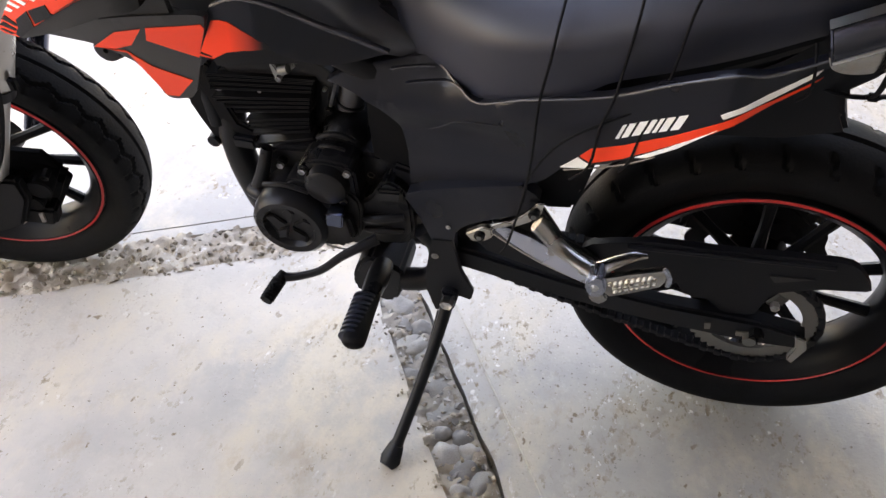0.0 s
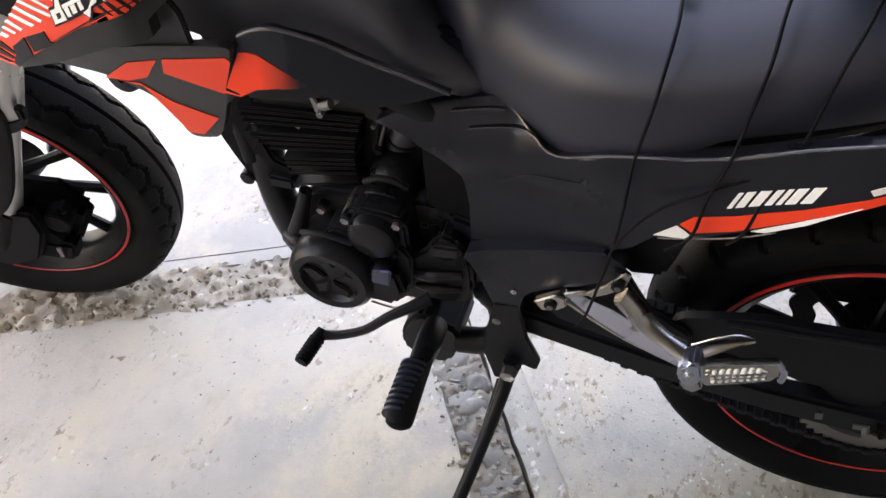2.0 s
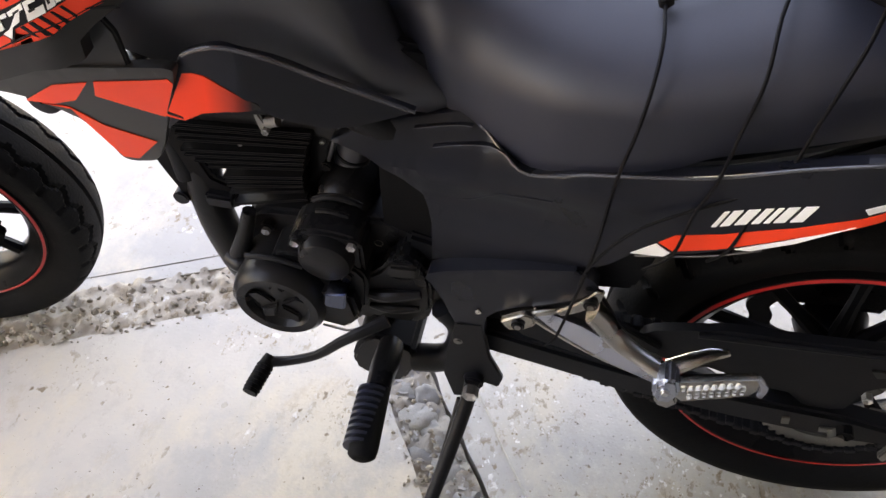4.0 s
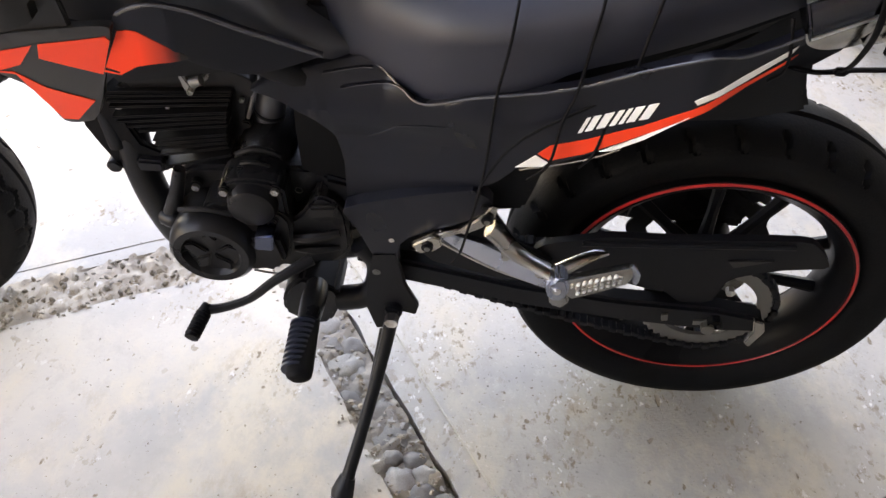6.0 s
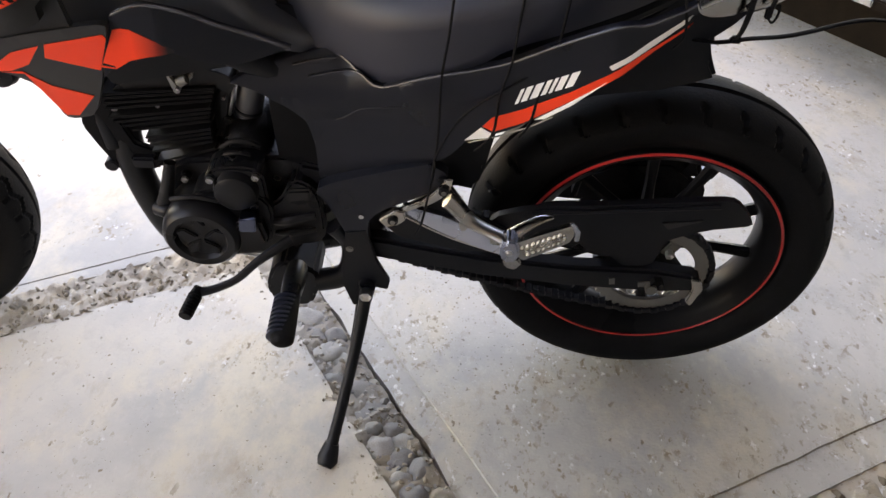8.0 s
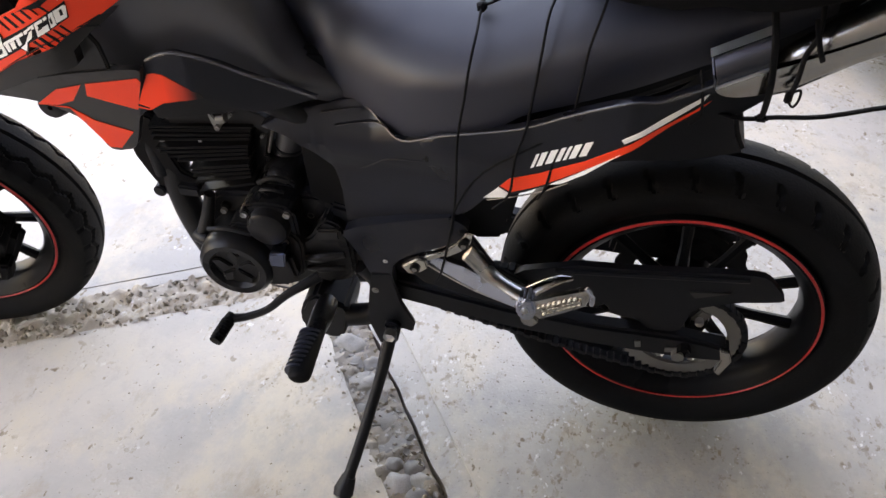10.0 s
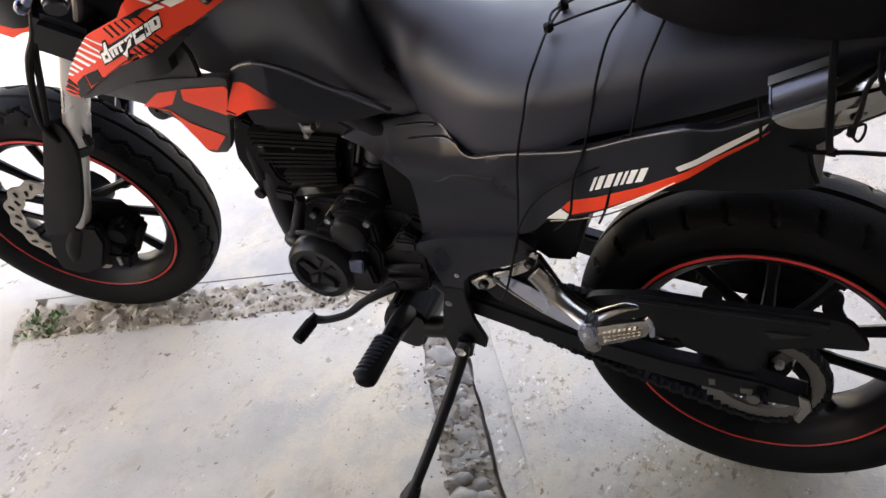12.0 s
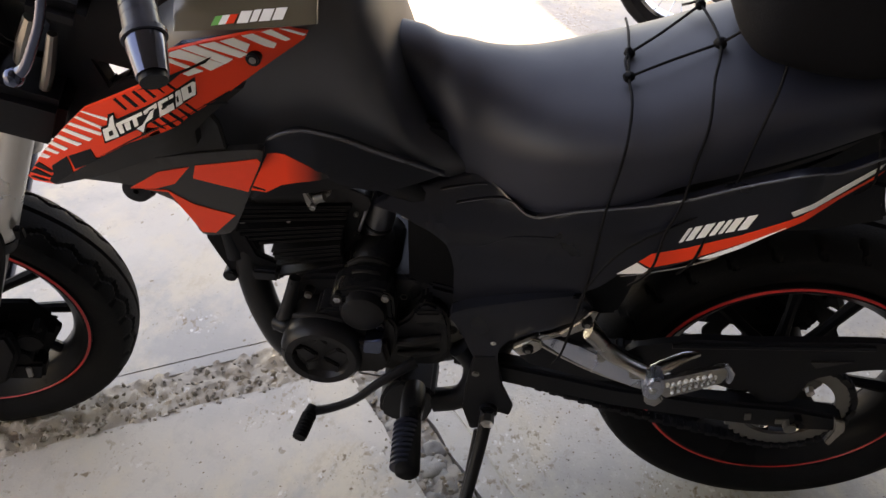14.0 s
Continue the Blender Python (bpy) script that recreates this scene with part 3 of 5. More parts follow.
fork = part("fork_leg", tube([Vector((-0.488, -0.112, 0.578)), Vector((-0.488, -0.112, 0.578)) + FD * 0.285], 0.0232, 20, 1), FORK, bike, "silver-painted upper fork tube")
FR = Vector((-0.044, 0.205, 0.01))
part("seal_ring", tube([Vector((-0.494, -0.112, 0.566)), Vector((-0.486, -0.112, 0.586))], 0.027, 20, 1), PLASTIC, fork)
part("slider", tube([Vector((-0.488, -0.112, 0.58)), Vector((-0.488, -0.112, 0.58)) - FD * 0.235], 0.0185, 16, 1), FORK, fork, "bright steel fork slider")
part("axle_clamp", tube([Vector((-0.585, -0.108, 0.36)), Vector((-0.63, -0.105, 0.29)), Vector((-0.655, -0.1, 0.235))], [0.024, 0.030, 0.024], 14, 3), MATTE, fork)
part("axle_carrier", plate([(-0.677, 0.333), (-0.617, 0.362), (-0.536, 0.373), (-0.531, 0.327), (-0.569, 0.255), (-0.639, 0.214), (-0.696, 0.214), (-0.702, 0.268)], -.128, -.105, .006), MATTE, fork, "black axle carrier")
part("axle_nut", disc((-0.668, 0.300), 0.018, -0.115, -0.085), DULL, fork)
part("guard", shell([(-0.512, .64), (-0.474, .636), (-0.467, .60), (-0.473, .565), (-0.496, .505), (-0.532, .43), (-0.575, .375), (-0.625, .345), (-0.67, .335), (-0.650, .39), (-0.604, .47), (-0.552, .57)],
     lambda x, z: -0.142 + 0.25 * abs((x + 0.537) - 0.444 * (z - 0.48)) ** 1.3, 0.008, 0.03, 0.002), MATTE, fork, "black plastic fork guard")
part("hose_clip", block((-0.445, -0.125, 0.60), (0.014, 0.012, 0.022), 0.003), MATTE, fork)
fork2 = part("fork_leg", tube([Vector((-0.488, -0.112, 0.578)) + FR, Vector((-0.488, -0.112, 0.578)) + FR + FD * 0.285], 0.0232, 20, 1), FORK, bike, "silver-painted upper fork tube")
part("slider", tube([Vector((-0.488, -0.112, 0.58)) + FR, Vector((-0.488, -0.112, 0.58)) + FR - FD * 0.34], 0.0185, 16, 1), STEEL, fork2)
part("guard", shell([(-0.57, .64), (-0.53, .636), (-0.535, .56), (-0.60, .43), (-0.65, .36), (-0.73, .335), (-0.66, .47)], lambda x, z: 0.10, 0.008, 0.04, 0.002), PLASTIC, fork2)
part("triple_clamp", block((-0.383, -0.015, 0.838), (0.095, 0.31, 0.075), 0.012, Matrix.Rotation(0.42, 4, "Y") @ Matrix.Rotation(0.2, 4, "Z")), PLASTIC, bike, "black lower fork clamp")
part("triple_clamp", block((-0.315, -0.01, 0.975), (0.075, 0.29, 0.03), 0.012, Matrix.Rotation(0.42, 4, "Y") @ Matrix.Rotation(0.2, 4, "Z")), PLASTIC, bike, "black upper fork clamp")
part("steering_head", tube([(-0.37, 0, 0.79), (-0.29, 0, 0.98)], 0.035, 16, 1), PLASTIC, bike)
part("brake_hose", tube([(-0.375, -0.15, 0.93), (-0.405, -0.16, 0.84), (-0.452, -0.155, 0.78), (-0.490, -0.15, 0.70), (-0.505, -0.148, 0.64), (-0.495, -0.14, 0.60)], 0.0065, 8), RUBBER, bike, "black rubber brake hose")
part("brake_hose", tube([(-0.385, -0.145, 0.90), (-0.435, -0.148, 0.80), (-0.470, -0.146, 0.71), (-0.497, -0.146, 0.64)], 0.006, 8), RUBBER, bike, "black rubber brake hose")

# beak and headlight fairing on the fork
beak = part("front_fender", rings([[(x, 0.02 + y * w, z0 + dz) for y, dz in ((-1, 0.0), (-1.02, 0.03), (-0.75, h * 0.8), (0, h), (0.75, h * 0.8), (1.02, 0.03), (1, 0.0), (0, h * 0.55))]
            for x, z0, w, h in ((-0.92, .82, .03, .05), (-0.82, .79, .07, .07), (-0.72, .770, .095, .085), (-0.62, .765, .105, .10), (-0.54, .775, .10, .12), (-0.48, .815, .08, .10))]), TANK, bike, "black front fender with red side panels")
part("side_panel", shell([(-0.600, .778), (-0.548, .768), (-0.520, .781), (-0.502, .785), (-0.490, .816), (-0.545, .799)], lambda x, z: -0.090, 0.006, 0.05, 0.001, 1), RED, beak, "red panel")
part("side_panel", shell([(-0.90, .84), (-0.78, .805), (-0.70, .812), (-0.62, .835), (-0.72, .832), (-0.82, .85)], lambda x, z: -0.085 + 0.25 * max(0, -0.72 - x), 0.006, 0.05, 0.001, 2), RED, beak, "red band")
part("sticker", shell([(-0.640, .846), (-0.596, .855), (-0.580, .842), (-0.640, .822)], lambda x, z: -0.112, 0.004, 0.05, 0.001, 1), SKYBLUE, beak, "blue flash")
part("side_panel", shell([(-0.660, .803), (-0.587, .819), (-0.588, .811), (-0.660, .795)], lambda x, z: -0.108, 0.004, 0.05, 0.001, 1), RED, beak, "red line")
part("headlight_shell", body([(-0.62, .84, .90, .98, .06), (-0.56, .82, .92, 1.04, .12), (-0.46, .82, .92, 1.10, .14), (-0.38, .86, .94, 1.08, .09)]), PLASTIC, bike, "dark headlight housing")

# handlebar with left grip
bar = part("handlebar", tube([(-0.27, 0.30, 1.10), (-0.29, 0.16, 1.07), (-0.29, 0.0, 1.05), (-0.255, -0.10, 1.07), (-0.185, -0.22, 1.115), (-0.128, -0.270, 1.107), (-0.094, -0.345, 1.061)], 0.011, 10), PLASTIC, bike, "black handlebar turned to the left")
g0, g1 = Vector((-0.1280, -0.270, 1.1070)), Vector((-0.0940, -0.345, 1.0610))
grip = part("grip", tube([g0, g0.lerp(g1, .5), g1], [0.0165, 0.0160, 0.0170], 16, 3), GRIP, bar, "ribbed dark rubber grip")
for i in range(9):
    p = g0.lerp(g1, 0.08 + 0.1 * i)
    part("rib", tube([p, p + (g1 - g0).normalized() * 0.003], 0.0168, 16, 1), GRIP, grip)
part("flange", tube([g1, g1 + (g1 - g0).normalized() * 0.005], 0.0205, 20, 1), GRIP, grip)
ge = g1 + (g1 - g0).normalized()
part("bar_end", tube([g1, g1.lerp(ge, 0.015), g1.lerp(ge, 0.042)], [0.0178, 0.0178, 0.0145], 20, 1), STEEL, bar, "polished metal bar end")
part("bar_end_cap", tube([g1.lerp(ge, 0.042), g1.lerp(ge, 0.048)], 0.0125, 16, 1), PLASTIC, bar)
part("switch_box", block((-0.165, -0.245, 1.115), (0.05, 0.05, 0.05), 0.012, Matrix.Rotation(0.5, 4, "Z")), PLASTIC, bar)
lever = part("clutch_lever", tube([(-0.287, -0.25, 0.946), (-0.273, -0.25, 0.959), (-0.258, -0.25, 0.984), (-0.241, -0.25, 1.017), (-0.222, -0.25, 1.071)], [.008, .006, .0055, .0055, .006], 14), STEEL, bar, "dark steel clutch lever with a ball end")
part("lever_ball", lathe([(.0005, -.011), (.007, -.009), (.011, -.003), (.011, .003), (.007, .009), (.0005, .011)], (-0.289, -.252, 0.945), 16), STEEL, lever)
part("cable_bracket", tube([(-0.328, -0.14, 0.857), (-0.315, -0.14, 0.886), (-0.298, -0.14, 0.932)], [.007, .008, .006], 10), DULL, bar, "grey cable bracket")
part("cable_bracket", tube([(-0.352, -0.13, 0.886), (-0.338, -0.13, 0.915), (-0.322, -0.13, 0.946)], [.010, .012, .010], 10), DULL, bar, "grey cable bracket")
part("instrument_pod", body([(-0.36, 1.06, 1.09, 1.12, .05), (-0.32, 1.05, 1.10, 1.15, .08), (-0.24, 1.05, 1.08, 1.10, .07)]), PLASTIC, bike)

# tank and seat
part("fuel_tank", body([(-0.24, .84, .88, .93, .09), (-0.16, .80, .90, .985, .142), (-0.06, .775, .90, 1.03, .142), (0.03, .76, .88, 1.01, .128), (0.070, .745, .815, .940, .120), (0.11, .742, .768, .815, .114), (0.16, .718, .742, .768, .088), (0.22, .70, .715, .735, .060), (0.30, .68, .71, .74, .08)]), TANK, bike, "glossy black fuel tank")
cover = part("tank_cover", shell([(-0.145, .958), (0.015, .975), (0.010, 1.02), (-0.06, 1.04), (-0.145, 1.01)], lambda x, z: -0.165 + 1.1 * max(0, z - 0.97), 0.01, 0.04, 0.003, 1), BEAM, bike, "glossy tinted cover on the tank")
for x0, x1, z0, z1, mt in ((-0.100, -0.092, .970, .977, GREEN), (-0.092, -0.084, .971, .978, WHITE), (-0.084, -0.075, .972, .979, RED), (-0.072, -0.060, .973, .982, WHITE), (-0.058, -0.050, .9745, .9835, WHITE), (-0.048, -0.036, .9755, .9845, WHITE), (-0.034, -0.022, .977, .986, WHITE)):
    part("sticker", shell([(x0, z0), (x1, z0 + .001), (x1 + .004, z1 + .001), (x0 + .004, z1)], lambda x, z: -0.1665 + 1.1 * max(0, z - 0.97), 0.001, 0.05, 0, 1), mt, cover)

part("seat", body([(0.082, .855, .868, .895, .035), (0.112, .815, .845, .888, .046), (0.137, .765, .805, .876, .060), (0.165, .738, .785, .868, .080), (0.20, .708, .772, .858, .091), (0.25, .690, .775, .850, .114), (0.30, .685, .787, .851, .133),
      (0.37, .715, .805, .864, .146), (0.43, .765, .82, .888, .148), (0.50, .793, .85, .917, .146), (0.58, .825, .88, .935, .140), (0.66, .862, .90, .950, .130), (0.78, .90, .93, .965, .10)], e=2.1), VINYL, bike, "black vinyl seat, dipped in the middle")


# bodywork on the left side, outline by outline
def y_side(x, z):
    """Side cover: bulges out to the tail, tucked in under the seat nose, creased along two soft lines."""
    y = -0.112 - 0.072 * min(1.03, max(0, (x - 0.15) / 0.40)) ** 1.5 + 0.35 * max(0, x - 0.58)
    y += 0.5 * max(0, z - 0.665) * min(1, max(0, (0.31 - x) / 0.09))
    crease = 0.655 + 0.10 * (x - 0.2)
    y -= 0.009 * math.exp(-((z - crease - 0.03) / 0.024) ** 2) * max(0, min(1, (0.48 - x) / 0.15))
    y += 0.008 * math.exp(-((z - crease + 0.035) / 0.016) ** 2) * max(0, min(1, (0.40 - x) / 0.15))
    return y


def y_shroud(x, z):
    return -0.212 + 0.5 * (x + 0.16) ** 2 - 0.03 * (0.90 - z) + 0.42 * max(0, x + 0.15)


side = part("side_cover", shell([(0.058, 0.684), (0.058, 0.684), (0.098, 0.703), (0.148, 0.717), (0.201, 0.731), (0.201, 0.731), (0.222, 0.717), (0.240, 0.707), (0.270, 0.697), (0.329, 0.722), (0.430, 0.759), (0.505, 0.806), (0.568, 0.841), (0.605, 0.841), (0.664, 0.859), (0.664, 0.859),
        (0.660, 0.846), (0.613, 0.820), (0.555, 0.762), (0.517, 0.720), (0.445, 0.658), (0.389, 0.628), (0.367, 0.598), (0.331, 0.572), (0.254, 0.548), (0.168, 0.517), (0.168, 0.517), (0.172, 0.545), (0.164, 0.600), (0.146, 0.636), (0.121, 0.661), (0.096, 0.676)], y_side, 0.014, 0.02, 0.004, 3), PANEL, bike, "charcoal satin plastic side cover with a red tail stripe")
for pts in ([(0.146, 0.709), (0.171, 0.715), (0.194, 0.720), (0.207, 0.721), (0.199, 0.716), (0.176, 0.712)], [(0.168, 0.697), (0.197, 0.704), (0.228, 0.710), (0.243, 0.709), (0.230, 0.704), (0.193, 0.699)]):
    rib = part("vent_rib", shell(pts, lambda x, z: y_side(x, z) - 0.0055, 0.007, 0.01, 0.001, 3), PANEL, side)
    part("rib_edge", tube([(x, y_side(x, z) - 0.0058, z) for x, z in pts[:4]], 0.0009, 6, 3), EDGE_SHEEN, rib)
part("crease", tube([(x, y_side(x, z) + 0.0002, z) for x, z in [(0.178, 0.619), (0.212, 0.632), (0.242, 0.657), (0.300, 0.670)]], 0.0014, 8, 3), PANEL, side)
# lip of the cover, its light line painted in with a paler material
part("upper_lip", tube([(x, y_side(x, z) - 0.001, z) for x, z in ((0.203, 0.730), (0.223, 0.717), (0.241, 0.708), (0.270, 0.698), (0.329, 0.723), (0.430, 0.760), (0.505, 0.807), (0.568, 0.842), (0.605, 0.842), (0.662, 0.859))], 0.0018, 8), EDGE_SHEEN, side)


def decal(owner, name, outline, mat, surf, lift=0.0012, label="", n=1):
    return part(name, shell(outline, lambda x, z: surf(x, z) - lift, 0.001, 0.03, 0, n), mat, owner, label)


decal(side, "stripe", [(.409, .657), (.422, .675), (.462, .698), (.517, .736), (.562, .774), (.600, .801), (.639, .823), (.657, .835), (.646, .824), (.613, .803), (.578, .775), (.539, .741), (.504, .710), (.462, .675), (.424, .651)], RED, y_side, label="red tail stripe")
decal(side, "stripe", [(.385, .627), (.407, .654), (.422, .647), (.417, .639)], WHITE, y_side, label="white stripe tip")
decal(side, "stripe", [(.561, .786), (.607, .818), (.654, .846), (.649, .837), (.611, .811), (.565, .781)], WHITE, y_side, 0.0016, label="white stripe")
decal(side, "stripe", [(.477, .684), (.513, .716), (.561, .763), (.522, .718), (.490, .689)], WHITE, y_side, 0.0016, label="white stripe")
# thin painted highlight along the lower edge
part("lower_edge", tube([(x, y_side(x, z) + 0.002, z) for x, z in ((.390, .622), (.424, .639), (.467, .665), (.500, .692))], 0.0012, 6, 3), EDGE_SHEEN, side)
# maker's name, drawn as slanted white bars
for i, wd in enumerate((0.005, 0.009, 0.011, 0.007, 0.005, 0.010, 0.011)):
    x0 = 0.450 + sum((0.005, 0.009, 0.011, 0.007, 0.005, 0.010, 0.011)[:i]) + 0.0024 * i
    zb = 0.7045 + 0.62 * (x0 - 0.450)
    decal(side, "emblem_bar", [(x0, zb), (x0 + wd * 0.85, zb + wd * 0.5), (x0 + wd * 0.85 + 0.007, zb + wd * 0.5 + 0.024), (x0 + 0.007, zb + 0.024)], WHITE, y_side, 0.0014)

lowc = part("frame_cover", shell([(.168, .515), (.255, .552), (.335, .577), (.335, .577), (.362, .556), (.333, .521), (.264, .479), (.240, .452), (.239, .405), (.239, .405), (.219, .399), (.201, .429), (.181, .483)], lambda x, z: -0.135 - 0.05 * (x - 0.2), 0.02, 0.03, 0.004, 3), PANEL, bike, "charcoal plastic frame cover")
part("screw", disc((.230, .465), .004, -0.142, -0.138), BOLT, lowc)
part("screw", disc((.353, .552), .006, -0.148, -0.143), PLASTIC, lowc)



def y_tank(x, z):
    return -0.168 + 0.40 * max(0, x) + 0.15 * (z - 0.8)


tankc = part("tank_side_cover", shell([(-0.061, 0.811), (-0.054, 0.823), (-0.036, 0.832), (-0.011, 0.837), (0.028, 0.823), (0.068, 0.798), (0.110, 0.774), (0.152, 0.749), (0.152, 0.749), (0.108, 0.741), (0.073, 0.741), (0.031, 0.758), (0.005, 0.772), (-0.047, 0.764), (-0.082, 0.736), (-0.082, 0.736)], y_tank, 0.008, 0.02, 0.003, 4), PANEL, bike, "charcoal tank side cover fading to red at the front")
# tank cover lip in the pale highlight colour
part("upper_lip", tube([(x, y_tank(x, z) - .001, z) for x, z in [(-0.054, 0.823), (-0.036, 0.832), (-0.011, 0.837), (0.028, 0.823), (0.068, 0.798), (0.110, 0.774), (0.152, 0.749)]], 0.0022, 8), EDGE_SHEEN, tankc)
decal(tankc, "red_patch", [(-0.057, 0.803), (-0.047, 0.805), (-0.036, 0.804), (-0.008, 0.790), (0.013, 0.777), (0.015, 0.772), (0.005, 0.771), (-0.017, 0.768), (-0.042, 0.762), (-0.062, 0.750), (-0.081, 0.752)], FADE, y_tank, 0.001, "red patch fading to charcoal", 1)
decal(tankc, "pinstripe", [(-0.078, 0.758), (-0.063, 0.754), (-0.063, 0.752), (-0.079, 0.755)], PLASTIC, y_tank, 0.0014)

low_out = [(-0.359, 0.752), (-0.359, 0.752), (-0.324, 0.750), (-0.242, 0.780), (-0.166, 0.802), (-0.094, 0.815), (-0.062, 0.817), (-0.061, 0.804), (-0.079, 0.758), (-0.121, 0.661), (-0.145, 0.644), (-0.168, 0.644), (-0.174, 0.674), (-0.179, 0.703), (-0.220, 0.732), (-0.255, 0.740), (-0.327, 0.742)]
y_low = lambda x, z: -0.183 + 0.35 * (x + 0.2) ** 2 + 0.24 * (0.80 - z)
lows = part("lower_shroud", shell(low_out, y_low, 0.012, 0.02, 0.003, 3), GREY, bike, "dark grey lower shroud with red flashes")
decal(lows, "red_flash", [(-0.067, 0.802), (-0.064, 0.795), (-0.089, 0.739), (-0.153, 0.762), (-0.145, 0.786)], RED, y_low)
decal(lows, "red_flash", [(-0.241, 0.733), (-0.195, 0.770), (-0.153, 0.783), (-0.179, 0.749), (-0.208, 0.736)], RED, y_low)
decal(lows, "red_flash", [(-0.223, 0.733), (-0.188, 0.731), (-0.172, 0.713), (-0.167, 0.649), (-0.149, 0.649), (-0.115, 0.689), (-0.165, 0.709), (-0.193, 0.735)], RED, y_low)
part("shroud_inner", plate([(-.33, .778), (-.10, .80), (-.105, .85), (-.12, .875), (-.25, .815)], -.180, -.172, .002), SATIN, lows)
part("horn", lathe([(0.004, -.135), (0.019, -.133), (0.024, -.12), (0.016, -.09), (0.004, -.09)], (-.252, 0, .700), 24), PLASTIC, lows, "round black horn")

upper = [(-0.350, 0.767), (-0.350, 0.767), (-0.324, 0.802), (-0.280, 0.850), (-0.249, 0.879), (-0.212, 0.898), (-0.178, 0.915), (-0.162, 0.935), (-0.137, 0.959), (-0.137, 0.959), (-0.100, 0.963), (-0.062, 0.964), (-0.029, 0.964), (-0.002, 0.951), (-0.002, 0.951), (-0.005, 0.945), (-0.025, 0.934), (-0.056, 0.916), (-0.086, 0.897), (-0.111, 0.885), (-0.127, 0.877), (-0.143, 0.865), (-0.162, 0.863), (-0.204, 0.839), (-0.245, 0.813), (-0.285, 0.786), (-0.316, 0.762), (-0.344, 0.762)]
shr = part("shroud", shell(upper, y_shroud, 0.006, 0.02, 0.002, 1), RED, bike, "red tank shroud with white slashes and lettering blocks")
part("shroud_base", shell([(-0.343, 0.764), (-0.316, 0.762), (-0.285, 0.786), (-0.245, 0.813), (-0.204, 0.839), (-0.162, 0.863), (-0.143, 0.865), (-0.127, 0.877), (-0.111, 0.885), (-0.086, 0.897), (-0.073, 0.896), (-0.114, 0.866), (-0.128, 0.852), (-0.128, 0.833), (-0.134, 0.829), (-0.177, 0.818), (-0.256, 0.781), (-0.317, 0.757)], lambda x, z: y_shroud(x, z) + 0.005, 0.016, 0.02, 0.003, 1), SATIN, bike, "dark grey base of the tank shroud")
part("shroud_top", shell([(-0.138, 0.956), (-0.127, 0.962), (-0.089, 0.961), (-0.034, 0.956), (-0.009, 0.945), (-0.006, 0.943), (-0.034, 0.955), (-0.067, 0.956), (-0.103, 0.957), (-0.127, 0.956)], lambda x, z: y_shroud(x, z) + 0.003 + 0.6 * max(0, z - 0.955), 0.006, 0.03, 0.001, 1), SKY_SHEEN, shr, "glossy black edge, tinted blue for the sky's reflection")
# pale slashes at the front tip
decal(shr, "slash", [(-0.253, 0.876), (-0.250, 0.877), (-0.217, 0.870), (-0.219, 0.867)], WHITE, y_shroud, 0.0012)
decal(shr, "slash", [(-0.263, 0.867), (-0.258, 0.869), (-0.229, 0.858), (-0.231, 0.855)], WHITE, y_shroud, 0.0012)
decal(shr, "slash", [(-0.274, 0.856), (-0.269, 0.859), (-0.233, 0.850), (-0.235, 0.846)], WHITE, y_shroud, 0.0012)
decal(shr, "slash", [(-0.284, 0.846), (-0.278, 0.850), (-0.247, 0.840), (-0.252, 0.836)], WHITE, y_shroud, 0.0012)
decal(shr, "slash", [(-0.295, 0.835), (-0.289, 0.839), (-0.262, 0.831), (-0.268, 0.827)], WHITE, y_shroud, 0.0012)
decal(shr, "slash", [(-0.306, 0.824), (-0.300, 0.828), (-0.282, 0.821), (-0.287, 0.817)], WHITE, y_shroud, 0.0012)
decal(shr, "slash", [(-0.315, 0.814), (-0.310, 0.818), (-0.295, 0.813), (-0.299, 0.810)], WHITE, y_shroud, 0.0012)
decal(shr, "slash", [(-0.324, 0.802), (-0.318, 0.808), (-0.309, 0.805), (-0.314, 0.801)], WHITE, y_shroud, 0.0012)
# white slashes along the top edge
decal(shr, "slash", [(-0.136, 0.957), (-0.126, 0.959), (-0.086, 0.933), (-0.100, 0.928), (-0.117, 0.943), (-0.137, 0.953)], WHITE, y_shroud, 0.0012)
decal(shr, "slash", [(-0.137, 0.951), (-0.130, 0.945), (-0.107, 0.929), (-0.122, 0.926), (-0.127, 0.930), (-0.119, 0.933), (-0.138, 0.946)], WHITE, y_shroud, 0.0012)
decal(shr, "slash", [(-0.124, 0.960), (-0.111, 0.961), (-0.077, 0.937), (-0.085, 0.933)], WHITE, y_shroud, 0.0012)
decal(shr, "slash", [(-0.107, 0.961), (-0.092, 0.961), (-0.062, 0.940), (-0.070, 0.937)], WHITE, y_shroud, 0.0012)
decal(shr, "slash", [(-0.087, 0.961), (-0.074, 0.962), (-0.059, 0.951), (-0.063, 0.943)], WHITE, y_shroud, 0.0012)
decal(shr, "slash", [(-0.066, 0.963), (-0.055, 0.963), (-0.033, 0.946), (-0.036, 0.941), (-0.045, 0.946)], WHITE, y_shroud, 0.0012)
decal(shr, "slash", [(-0.046, 0.963), (-0.037, 0.964), (-0.019, 0.948), (-0.024, 0.947)], WHITE, y_shroud, 0.0012)
decal(shr, "slash", [(-0.029, 0.963), (-0.020, 0.960), (-0.003, 0.950), (-0.006, 0.949)], WHITE, y_shroud, 0.0012)
# black bars behind the lettering
decal(shr, "bar", [(-0.209, 0.897), (-0.206, 0.899), (-0.195, 0.886), (-0.197, 0.884)], PLASTIC, y_shroud, 0.0008)
